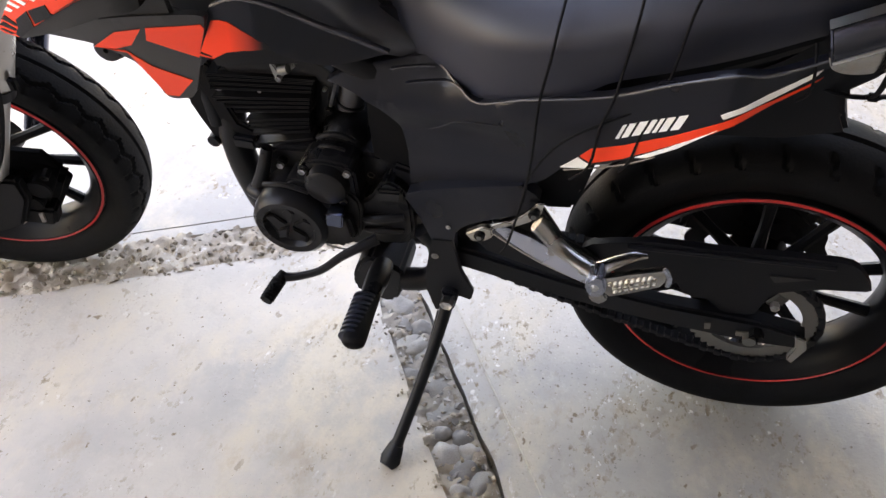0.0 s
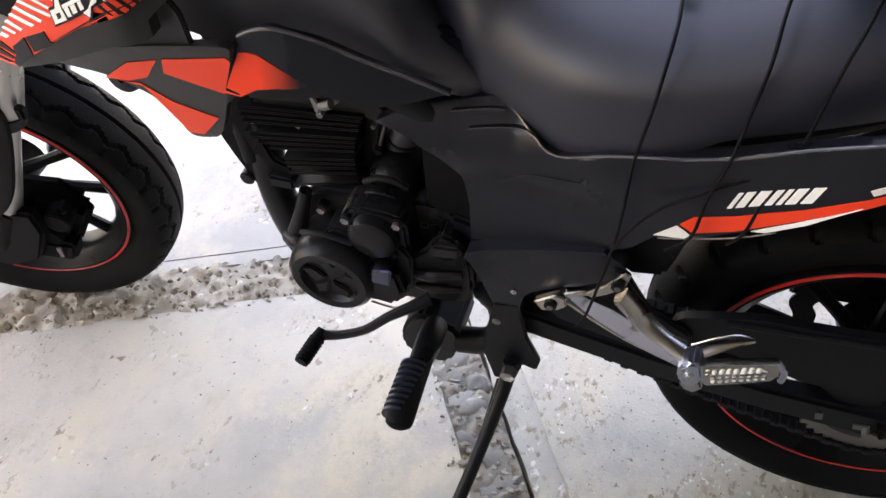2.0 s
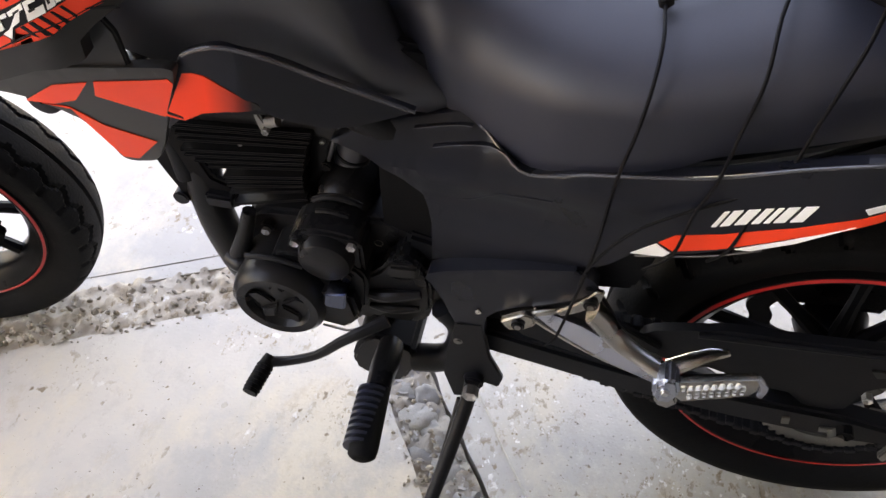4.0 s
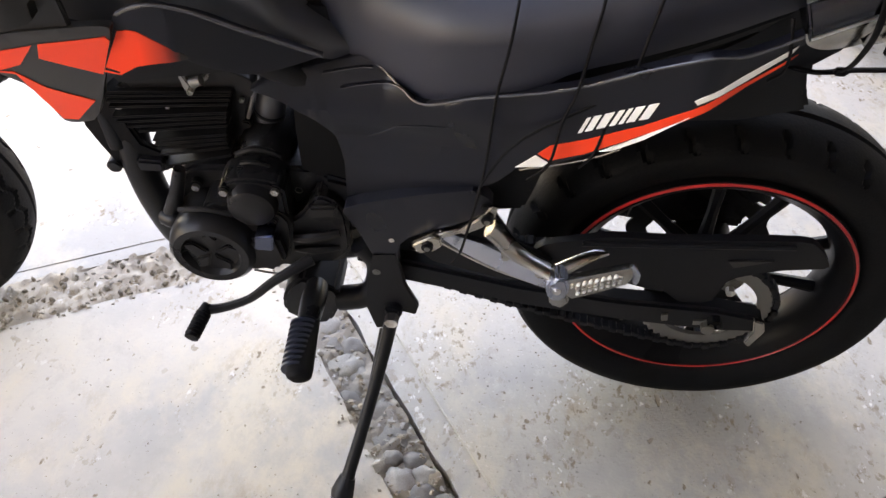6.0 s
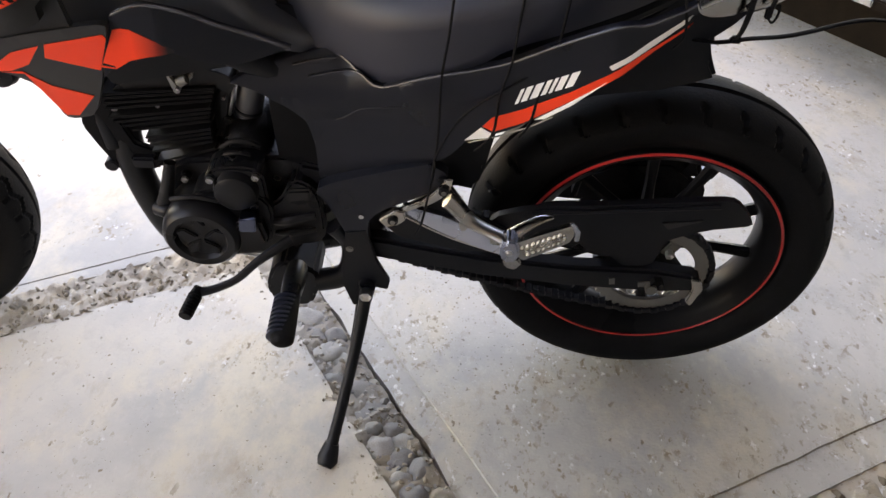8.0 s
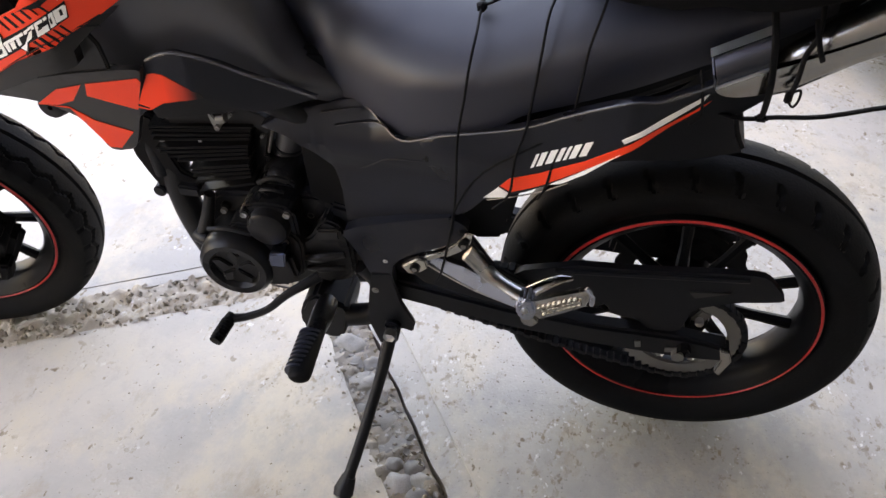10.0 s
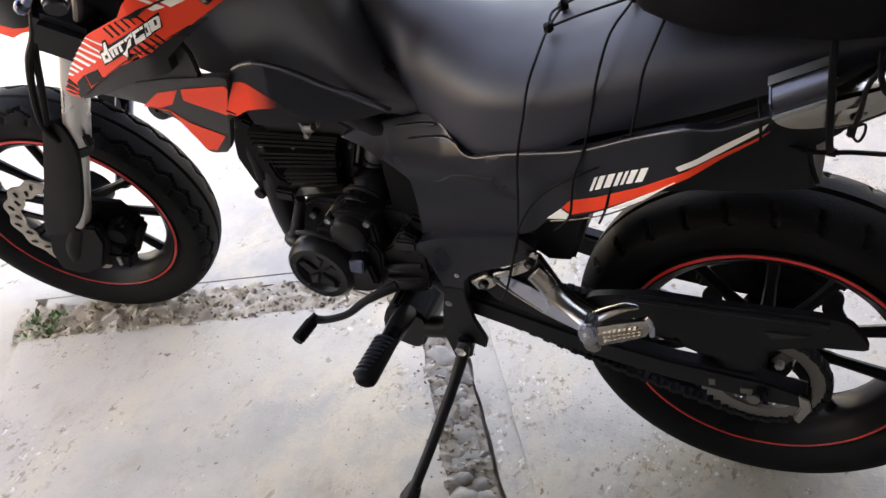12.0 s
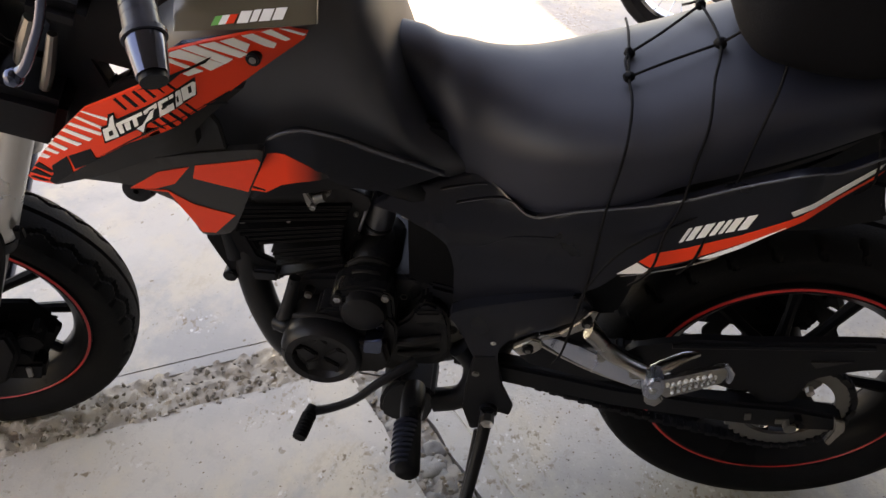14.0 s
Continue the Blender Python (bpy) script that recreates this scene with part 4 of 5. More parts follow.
decal(shr, "bar", [(-0.198, 0.903), (-0.194, 0.905), (-0.181, 0.891), (-0.185, 0.889)], PLASTIC, y_shroud, 0.0008)
decal(shr, "bar", [(-0.185, 0.909), (-0.182, 0.911), (-0.170, 0.898), (-0.173, 0.896)], PLASTIC, y_shroud, 0.0008)
decal(shr, "bar", [(-0.172, 0.915), (-0.169, 0.916), (-0.158, 0.905), (-0.161, 0.903)], PLASTIC, y_shroud, 0.0008)
decal(shr, "bar", [(-0.160, 0.920), (-0.157, 0.921), (-0.148, 0.910), (-0.149, 0.910)], PLASTIC, y_shroud, 0.0008)
decal(shr, "bar", [(-0.146, 0.921), (-0.143, 0.921), (-0.135, 0.911), (-0.137, 0.910)], PLASTIC, y_shroud, 0.0008)
decal(shr, "bar", [(-0.170, 0.871), (-0.166, 0.873), (-0.155, 0.863), (-0.160, 0.864)], PLASTIC, y_shroud, 0.0008)
decal(shr, "bar", [(-0.160, 0.877), (-0.156, 0.879), (-0.142, 0.865), (-0.148, 0.865)], PLASTIC, y_shroud, 0.0008)
decal(shr, "bar", [(-0.149, 0.884), (-0.146, 0.885), (-0.135, 0.872), (-0.137, 0.869)], PLASTIC, y_shroud, 0.0008)
decal(shr, "bar", [(-0.139, 0.888), (-0.137, 0.888), (-0.127, 0.877), (-0.130, 0.875)], PLASTIC, y_shroud, 0.0008)
decal(shr, "bar", [(-0.131, 0.892), (-0.129, 0.893), (-0.120, 0.881), (-0.121, 0.879)], PLASTIC, y_shroud, 0.0008)
decal(shr, "bar", [(-0.113, 0.887), (-0.110, 0.888), (-0.090, 0.886), (-0.088, 0.883)], PLASTIC, y_shroud, 0.0008)
decal(shr, "wedge", [(-0.179, 0.911), (-0.163, 0.920), (-0.139, 0.931), (-0.118, 0.937), (-0.097, 0.945), (-0.103, 0.939), (-0.129, 0.931), (-0.144, 0.920), (-0.166, 0.917)], PLASTIC, y_shroud, 0.002)
decal(shr, "dark_patch", [(-0.284, 0.810), (-0.253, 0.825), (-0.250, 0.813), (-0.245, 0.813), (-0.251, 0.808), (-0.280, 0.792)], PLASTIC, y_shroud, 0.0012)
decal(shr, "dark_patch", [(-0.311, 0.791), (-0.287, 0.809), (-0.285, 0.794), (-0.285, 0.786), (-0.315, 0.763), (-0.321, 0.767), (-0.312, 0.779)], PLASTIC, y_shroud, 0.0012)
decal(shr, "dark_patch", [(-0.345, 0.775), (-0.335, 0.782), (-0.315, 0.774), (-0.320, 0.772)], PLASTIC, y_shroud, 0.0012)
decal(shr, "dark_patch", [(-0.336, 0.786), (-0.328, 0.793), (-0.310, 0.782), (-0.315, 0.780)], PLASTIC, y_shroud, 0.0012)
decal(shr, "dark_patch", [(-0.346, 0.768), (-0.341, 0.770), (-0.322, 0.767), (-0.329, 0.765)], PLASTIC, y_shroud, 0.0012)
decal(shr, "pinstripe", [(-0.246, 0.814), (-0.204, 0.840), (-0.162, 0.865), (-0.127, 0.879), (-0.086, 0.899), (-0.083, 0.898), (-0.126, 0.880), (-0.161, 0.867), (-0.203, 0.842)], PLASTIC, y_shroud, 0.0012)
decal(shr, "letter_plate", [(-0.232, 0.858), (-0.222, 0.863), (-0.219, 0.877), (-0.212, 0.880), (-0.211, 0.871), (-0.174, 0.891), (-0.116, 0.924), (-0.117, 0.902), (-0.175, 0.869), (-0.180, 0.855), (-0.189, 0.860), (-0.232, 0.836)], PLASTIC, y_shroud, 0.0018)
# model lettering, drawn as outlined pale blocks
decal(shr, "letter_block", [(-0.230, 0.856), (-0.220, 0.861), (-0.217, 0.874), (-0.213, 0.877), (-0.214, 0.863), (-0.212, 0.849), (-0.230, 0.840)], WHITE, y_shroud, 0.0026)
decal(shr, "letter_block", [(-0.212, 0.866), (-0.178, 0.885), (-0.178, 0.881), (-0.212, 0.862)], WHITE, y_shroud, 0.0026)
decal(shr, "letter_block", [(-0.211, 0.862), (-0.205, 0.866), (-0.204, 0.855), (-0.209, 0.853)], WHITE, y_shroud, 0.0026)
decal(shr, "letter_block", [(-0.202, 0.867), (-0.195, 0.871), (-0.195, 0.861), (-0.201, 0.858)], WHITE, y_shroud, 0.0026)
decal(shr, "letter_block", [(-0.191, 0.873), (-0.186, 0.877), (-0.185, 0.867), (-0.190, 0.864)], WHITE, y_shroud, 0.0026)
decal(shr, "letter_block", [(-0.176, 0.886), (-0.159, 0.898), (-0.159, 0.892), (-0.175, 0.882)], WHITE, y_shroud, 0.0026)
decal(shr, "letter_block", [(-0.168, 0.886), (-0.163, 0.890), (-0.167, 0.878), (-0.176, 0.871), (-0.181, 0.858), (-0.188, 0.862), (-0.180, 0.868)], WHITE, y_shroud, 0.0026)
decal(shr, "letter_block", [(-0.157, 0.899), (-0.140, 0.908), (-0.140, 0.904), (-0.157, 0.895)], WHITE, y_shroud, 0.0026)
decal(shr, "letter_block", [(-0.157, 0.895), (-0.153, 0.897), (-0.153, 0.891), (-0.157, 0.888)], WHITE, y_shroud, 0.0026)
decal(shr, "letter_block", [(-0.157, 0.889), (-0.141, 0.897), (-0.141, 0.889), (-0.158, 0.880)], WHITE, y_shroud, 0.0026)
decal(shr, "letter_block", [(-0.137, 0.910), (-0.132, 0.912), (-0.132, 0.895), (-0.139, 0.891)], WHITE, y_shroud, 0.0026)
decal(shr, "letter_block", [(-0.131, 0.913), (-0.119, 0.919), (-0.116, 0.918), (-0.118, 0.903), (-0.131, 0.897), (-0.131, 0.903)], WHITE, y_shroud, 0.0026)
decal(shr, "letter_gap", [(-0.223, 0.854), (-0.218, 0.857), (-0.218, 0.851), (-0.223, 0.848)], SATIN, y_shroud, 0.0032)
decal(shr, "letter_gap", [(-0.124, 0.914), (-0.121, 0.915), (-0.121, 0.907), (-0.124, 0.906)], SATIN, y_shroud, 0.0032)
decal(shr, "letter_gap", [(-0.170, 0.887), (-0.163, 0.892), (-0.163, 0.890), (-0.170, 0.885)], SATIN, y_shroud, 0.0032)
decal(shr, "letter_gap", [(-0.154, 0.892), (-0.148, 0.895), (-0.148, 0.893), (-0.153, 0.890)], SATIN, y_shroud, 0.0032)
decal(shr, "letter_gap", [(-0.137, 0.904), (-0.135, 0.906), (-0.135, 0.898), (-0.137, 0.897)], SATIN, y_shroud, 0.0032)
part("shroud_screw", disc((-0.057, 0.934), 0.0085, -0.173, -0.157), PLASTIC, shr, "black button screw")
part("shroud_screw_hex", disc((-0.057, 0.934), 0.004, -0.1743, -0.1718), DULL, shr)

# engine
eng = part("engine", plate([(-.085, .40), (-.06, .33), (.02, .305), (.105, .31), (.120, .36), (.135, .405), (.165, .47), (.145, .515), (.10, .52), (.0, .51), (-.065, .50), (-.090, .46)], -0.072, 0.09, 0.012, 3), ENGINE, bike, "black air-cooled engine with cooling fins")
AC = (-.027, .405)
part("alternator_cover", lathe([(0.0, -.136), (0.038, -.137), (0.043, -.146), (0.054, -.147), (0.061, -.140), (0.064, -.126), (0.064, -.07), (0.0, -.07)], (AC[0], 0, AC[1]), 48), ENGINE, eng, "round black cover with star-shaped relief")
for i in range(5):
    a = math.pi / 2 + 2 * math.pi * i / 5
    c = (AC[0] + .024 * math.cos(a), AC[1] + .024 * math.sin(a))
    part("star_arm", plate([(c[0] + math.cos(a + q) * r, c[1] + math.sin(a + q) * r) for q, r in ((0, .020), (1.1, .012), (math.pi, .02), (-1.1, .012))], -.142, -.132, .002), ENGINE, eng)
part("oil_cap", lathe([(0, -.131), (0.026, -.131), (0.032, -.127), (0.035, -.118), (0.035, -.09), (0, -.09)], (.037, 0, .489), 40), ENGINE, eng, "round black cover")
part("cap_housing", plate([(-.014, .492), (-.004, .518), (.03, .530), (.074, .524), (.082, .49), (.074, .44), (.0, .435), (-.018, .465)], -0.112, -0.06, 0.008, 3), ENGINE, eng)
part("crankcase_cover", plate([(-.078, .43), (-.066, .455), (-.040, .462), (-.02, .486), (.075, .475), (.085, .42), (.07, .365), (.02, .345), (-.05, .35), (-.08, .385)], -0.118, -0.06, 0.010, 3), ENGINE, eng)
part("cover_lip", tube([(-.068, -.120, .468), (-.03, -.126, .481), (.008, -.126, .474)], .004, 8, 3), ENGINE, eng)
part("alternator_tail", plate([(.020, .432), (.070, .440), (.078, .395), (.060, .368), (.025, .372)], -.136, -.09, .006), ENGINE, eng)
part("tail_edge", tube([(.028, -.137, .371), (.060, -.137, .367), (.074, -.134, .372)], .0016, 8, 2), DULL, eng)
part("sprocket_cover", plate([(.070, .435), (.098, .462), (.122, .500), (.150, .490), (.163, .456), (.160, .374), (.106, .361), (.068, .374)], -0.105, -0.05, 0.012, 3), ENGINE, eng, "dull black sprocket cover")
part("cover_rib", plate([(.110, .460), (.150, .468), (.152, .490), (.112, .486)], -0.112, -0.09, .004), SATIN, eng)
part("cover_rib", tube([(.080, -.106, .415), (.110, -.112, .424), (.152, -.106, .432)], [.006, .009, .006], 10, 3), ENGINE, eng)
part("cover_rib", tube([(.085, -.106, .389), (.115, -.111, .396), (.150, -.106, .400)], [.004, .007, .004], 10, 3), ENGINE, eng)
part("case_boss", lathe([(0, -.062), (.026, -.062), (.036, -.052), (.040, -.03), (.040, .03), (0, .03)], (.044, 0, .515), 32), ENGINE, eng)
part("case_rim", tube([(.010, -.066, .532), (.030, -.068, .545), (.052, -.068, .545), (.070, -.066, .535)], .0045, 8, 3), ENGINE, eng)
part("case_rim", tube([(.018, -.080, .529), (.037, -.084, .536), (.058, -.082, .530)], .0035, 8, 3), ENGINE, eng)
for c, y in (((-.052, .479), -.083), ((.000, .509), -.116), ((.070, .515), -.113), ((.091, .477), -.068), ((.062, .461), -.121), ((0.003, 0.506), -.047)):
    part("bolt_boss", disc(c, .0085, y, y + .03), ENGINE, eng)
    part("bolt", hexbolt(c, 0.0060, y - .005, y + .01), BOLT, eng, "bright hex bolt")
part("nameplate", plate([(0.042, 0.456), (0.069, 0.463), (0.065, 0.430), (0.039, 0.430)], -.149, -.11, .002), STEEL, eng, "small bluish metal tab")
part("front_boss", tube([(-.069, -.084, .512), (-.080, -.092, .468), (-.095, -.100, .420)], [.009, .011, .015], 16, 3), ENGINE, eng)
part("front_knuckle", tube([(-.100, -.098, .428), (-.083, -.108, .432), (-.066, -.108, .434)], [.014, .013, .006], 14, 3), ENGINE, eng)
FIN_L, FIN_R = curve_pts([(-0.158, 0.618), (-0.156, 0.592), (-0.152, 0.566), (-0.113, 0.545), (-0.106, 0.522), (-0.102, 0.488)], 3, False), curve_pts([(0.018, 0.636), (0.010, 0.614), (0.004, 0.592), (0.000, 0.568), (-0.002, 0.545), (0.000, 0.522)], 3, False)
for i in range(13):
    k = i / 12 * (len(FIN_L) - 1)
    a, b = FIN_L[int(k)], FIN_R[int(k)]
    d = b - a
    mid = (a + b) / 2
    fin = block((0, 0, 0), (d.length, 0.122, 0.0040), 0.0015)
    bmesh.ops.transform(fin, matrix=Matrix.Translation((mid.x, 0, mid.y)) @ Matrix.Rotation(-math.atan2(d.y, d.x), 4, "Y"), verts=fin.verts)
    part("cooling_fin", fin, FIN, eng)
part("cylinder", plate([(-.125, .625), (.020, .645), (-.002, .50), (-.085, .50), (-.090, .55), (-.125, .575)], -.040, .040, .010), ENGINE, eng)
head = plate([(-0.152, 0.596), (-0.143, 0.620), (-0.101, 0.646), (-0.052, 0.663), (-0.004, 0.667), (0.035, 0.655), (0.044, 0.640), (0.036, 0.622), (0.016, 0.632), (-0.060, 0.622), (-0.140, 0.596)], -0.052, 0.052, 0.010, 3)
part("head_cover", head, ENGINE, eng)
part("head_flank", plate([(-.005, .640), (.036, .638), (.026, .585), (.012, .53), (-.004, .53), (-.002, .585)], -.030, .030, .006, 2), ENGINE, eng)
clip = part("cable_clip", plate([(-.052, .661), (-.046, .661), (-.036, .640), (-.028, .650), (-.012, .664), (-.010, .655), (-.024, .643), (-.036, .630), (-.046, .630)], -.060, -.050, .002), DULL, eng, "grey metal clip")
part("barrel", tube([(-.032, -.066, .652), (-.018, -.066, .657)], .007, 12, 1), DULL, clip)
part("bolt", hexbolt((-.037, .634), .0048, -.066, -.056), BOLT, clip)
part("starter_motor", tube([(.036, -.004, .520), (.044, -.004, .555), (.0445, -.004, .556), (.058, -.004, .612), (.060, -.004, .621)], [.0225, .0225, .0215, .0215, .016], 20, 1), TANK, eng, "glossy black cylinder with a bright clamp")
part("clamp_band", tube([(.0445, -.004, .560), (.0455, -.004, .564)], .0228, 20, 1), PLASTIC, eng)
part("clamp", tube([(.017, -.026, .552), (.036, -.026, .616)], .0026, 8, 1), BOLT, eng, "bright threaded rod")
part("clamp_nut", disc((.018, .556), .007, -.034, -.020), ENGINE, eng)
part("banjo_bolt", tube([(.036, -.012, .640), (.037, -.032, .638)], [.009, .008], 10, 1), BOLT, eng, "bright banjo bolt")
part("hose_clip", tube([(.082, -.010, .585), (.092, -.014, .582), (.100, -.012, .590)], .0022, 8, 2), DULL, eng)
part("intake", tube([(.05, .01, .62), (.12, .01, .64), (.22, 0, .66)], .030, 14, 3), RUBBER, eng)
part("exhaust_header", tube([(-.150, .0, .58), (-.158, -.018, .51), (-.150, -.030, .44), (-.138, -.030, .37), (-.116, -.030, .31), (-.085, -.02, .275), (-.03, .0, .255), (.12, .04, .235), (.24, .06, .26)], .025, 16, 4), ENGINE, bike, "black exhaust header pipe")
part("frame_tube", tube([(-.205, -.02, .68), (-.190, -.025, .60), (-.180, -.03, .55), (-.172, -.035, .50)], .014, 12, 3), PLASTIC, bike, "black front frame tube")
mount = part("engine_mount", plate([(-0.212, 0.540), (-0.205, 0.595), (-0.178, 0.628), (-0.158, 0.622), (-0.152, 0.590), (-0.150, 0.560), (-0.134, 0.512), (-0.108, 0.500), (-0.094, 0.478), (-0.104, 0.460), (-0.176, 0.453), (-0.199, 0.505)], -.042, -.030, .004), MATTE, bike, "black engine mount plate")
part("mount_bolt", disc((-.184, .466), .011, -.048, -.025), PLASTIC, mount)
part("mount_bolt", disc((-.150, .583), .006, -.048, -.040), BOLT, mount)
part("mount_lug", block((-.125, -.045, .480), (.040, .02, .022), .004), PLASTIC, mount)
for x, z, y in [(-0.077, 0.597, -.056), (-0.012, 0.662, -.056), (0.018, 0.600, -.036)]:
    part("bolt", hexbolt((x, z), .0034, y, y + .012), BOLT, eng)
part("frame_tube", tube([(-.30, 0, .88), (-.21, 0, .72), (-.165, 0, .58)], .022, 12, 3), PLASTIC, bike)
part("radiator_block", block((-.12, .0, .63), (.05, .08, .10), .008), PLASTIC, bike)
part("frame_rail", tube([(-.26, -.05, .87), (-.08, -.085, .77), (.10, -.085, .70), (.24, -.085, .58), (.25, -.08, .42), (.20, -.08, .34)], .020, 12, 4), PLASTIC, bike)
part("frame_plate", plate([(-.17, .75), (-.05, .80), (.16, .79), (.17, .70), (.05, .68), (-.13, .64)], -.07, -.05, .006), PLASTIC, bike)
part("wiring_cover", plate([(-0.300, 0.981), (-0.160, 0.989), (-0.185, 0.864), (-0.236, 0.863), (-0.278, 0.873), (-0.267, 0.840), (-0.241, 0.855), (-0.188, 0.848), (-0.221, 0.829), (-0.351, 0.752), (-0.370, 0.790)], -.10, -.075, .003), PLASTIC, bike, "black wiring bundle and brackets")
part("control_cable", tube([(-.20, -.20, 1.09), (-.27, -.16, 1.06), (-.34, -.10, .98), (-.33, -.07, .90)], .005, 8, 4), RUBBER, bike)
part("control_cable", tube([(-.19, -.21, 1.10), (-.29, -.19, 1.03), (-.37, -.14, .93), (-.34, -.08, .86)], .0045, 8, 4), RUBBER, bike)
part("control_cable", tube([(-.30, -.08, 1.06), (-.40, -.12, 1.0), (-.43, -.13, .90), (-.40, -.12, .85)], .006, 8, 4), RUBBER, bike)
part("rear_frame", tube([(.16, -.08, .69), (.40, -.09, .72), (.60, -.08, .80), (.85, -.05, .93)], .014, 10, 3), PLASTIC, bike)
part("air_box", body([(.10, .52, .60, .70, .08), (.20, .50, .60, .72, .085), (.32, .55, .62, .73, .085), (.40, .64, .69, .75, .08)]), MATTE, bike, "black air box")
part("shock_absorber", tube([(.27, 0, .62), (.30, 0, .42)], .025, 14, 1), PLASTIC, bike)
part("skid_block", plate([(.057, .285), (.086, .325), (.14, .304), (.141, .266), (.124, .218), (.091, .218), (.054, .236)], -.112, -.03, .006, 2), PLASTIC, bike, "black footrest carrier")
part("linkage", tube([(.180, -.10, .41), (.203, -.10, .378), (.204, -.10, .330), (.186, -.10, .288), (.140, -.10, .272)], .020, 12, 3), PLASTIC, bike)
part("pivot_plate", plate([(.130, .52), (.215, .50), (.235, .40), (.215, .33), (.190, .33), (.172, .36), (.150, .372), (.125, .38)], -.085, -.05, .006), PLASTIC, bike, "black swingarm pivot plate")

# gear lever
lev = part("gear_lever", tube([(.115, -.135, .405), (.09, -.150, .395), (.06, -.160, .375), (.025, -.166, .340), (-.015, -.170, .318), (-.040, -.174, .314)], [.009, .0075, .0065, .006, .0065, .008], 10, 3, 1.2), PLASTIC, bike, "black gear lever with a rubber toe peg")
part("toe_peg", tube([(-.040, -.168, .316), (-.047, -.190, .312), (-.053, -.222, .308)], [.0095, .0105, .0105], 14, 2), RUBBER, lev, "ribbed rubber toe peg")
for i in range(7):
    y = -.182 - .0055 * i
    part("rib", tube([(-.0445 - .0012 * i, y, .3135 - .0008 * i), (-.0448 - .0012 * i, y - .002, .3133 - .0008 * i)], .0116, 14, 1), RUBBER, lev)

# rider's footrest
ped = part("footrest", tube([(.112, -.115, .318), (.113, -.15, .325), (.114, -.195, .332)], [.017, .019, .016], 12, 2), ENGINE, bike, "black folding footrest")
pad = part("footrest_pad", tube([(.1145, -.188, .331), (.118, -.24, .341), (.1215, -.285, .350), (.1225, -.297, .3525), (.123, -.303, .3535)], [.016, .0175, .0185, .0175, .010], 18, 3, 0.7), RUBBER, ped, "ribbed black rubber pad")
for i in range(9):
    y = -.198 - .0105 * i
    part("rib", tube([(.115 - .0007 * (i - 8) * -1, y, .3335 + .0019 * i), (.1152 - .0007 * (i - 8) * -1, y - .0045, .3343 + .0019 * i)], .0200, 18, 1, 0.72), GRIP, pad)

# side stand
stand = part("side_stand", tube([(.229, -.146, .318), (.227, -.152, .290), (.217, -.190, .240), (.196, -.258, .160), (.180, -.305, .106), (.173, -.327, .084)], [.0105, .0105, .0098, .0095, .0100, .0135], 12, 4), PLASTIC, bike, "black steel side stand, folded down")
part("stand_foot", tube([(.178, -.312, .100), (.171, -.330, .0795), (.166, -.342, .0745)], [.013, .019, .013], 12, 2, 0.75), PLASTIC, stand)
part("stand_spring", tube([(.214, -.150, .27), (.203, -.200, .200), (.196, -.226, .168)], .0045, 8, 2), PLASTIC, stand)
part("stand_bracket", plate([(0.203, 0.430), (0.236, 0.436), (0.243, 0.400), (0.249, 0.366), (0.268, 0.320), (0.263, 0.296), (0.243, 0.302), (0.234, 0.262), (0.203, 0.253), (0.189, 0.306), (0.193, 0.365)], -.138, -.130, .002), PLASTIC, bike, "black stand bracket")
part("bracket_screw", disc((0.207, 0.392), .006, -.1405, -.137), DULL, bike)
part("pivot_lug", disc((0.230, 0.310), .014, -.148, -.128), PLASTIC, stand)
part("pivot_bolt", hexbolt((0.230, 0.310), .0105, -.168, -.154), BOLT, stand, "bright hex pivot bolt")

# passenger footrest carrier in cast alloy
car = part("footrest_carrier", shell([(0.294, 0.490), (0.354, 0.475), (0.400, 0.456), (0.440, 0.436), (0.456, 0.425), (0.448, 0.416), (0.410, 0.428), (0.370, 0.440), (0.330, 0.458), (0.298, 0.474)], lambda x, z: -.150 + .35 * (z - .45), .010, .015, .003, 1), RAIL, bike, "cast alloy passenger footrest carrier")
part("carrier_back", plate([(0.252, 0.440), (0.333, 0.500), (0.360, 0.528), (0.376, 0.500), (0.396, 0.465), (0.452, 0.430), (0.456, 0.400), (0.450, 0.380), (0.382, 0.378), (0.284, 0.405)], -.122, -.112, .003), PLASTIC, bike, "black inner footrest plate")
part("rail_lip", tube([(0.299, -.144, 0.474), (0.330, -.147, 0.457), (0.370, -.152, 0.440), (0.410, -.155, 0.427), (0.447, -.157, 0.415)], .0024, 8, 2), ALLOY, car)
part("front_lug", plate([(0.258, 0.471), (0.284, 0.492), (0.297, 0.490), (0.300, 0.474), (0.288, 0.462), (0.269, 0.456)], -.152, -.142, .002), ALLOY, car)
part("gusset", plate([(0.319, 0.505), (0.345, 0.533), (0.360, 0.557), (0.370, 0.557), (0.366, 0.534), (0.350, 0.515), (0.328, 0.499)], -.150, -.143, .002), ALLOY, car)
part("gusset_web", plate([(0.290, 0.490), (0.322, 0.507), (0.330, 0.500), (0.300, 0.484)], -.146, -.140, .002), ALLOY, car)
for x, z in ((0.280, 0.473), (0.357, 0.536)):
    part("lug_bolt", disc((x, z), .0080, -.157, -.148), PLASTIC, car, "black socket bolt")
    part("bolt_socket", disc((x, z), .0038, -.1585, -.156), DULL, car)
part("arm", tube([(0.361, -.146, 0.516), (0.378, -.149, 0.500), (0.396, -.156, 0.483), (0.420, -.166, 0.475), (0.452, -.180, 0.470)], [.017, .0175, .0150, .0125, .0145], 14, 4, 0.55), ALLOY, car)
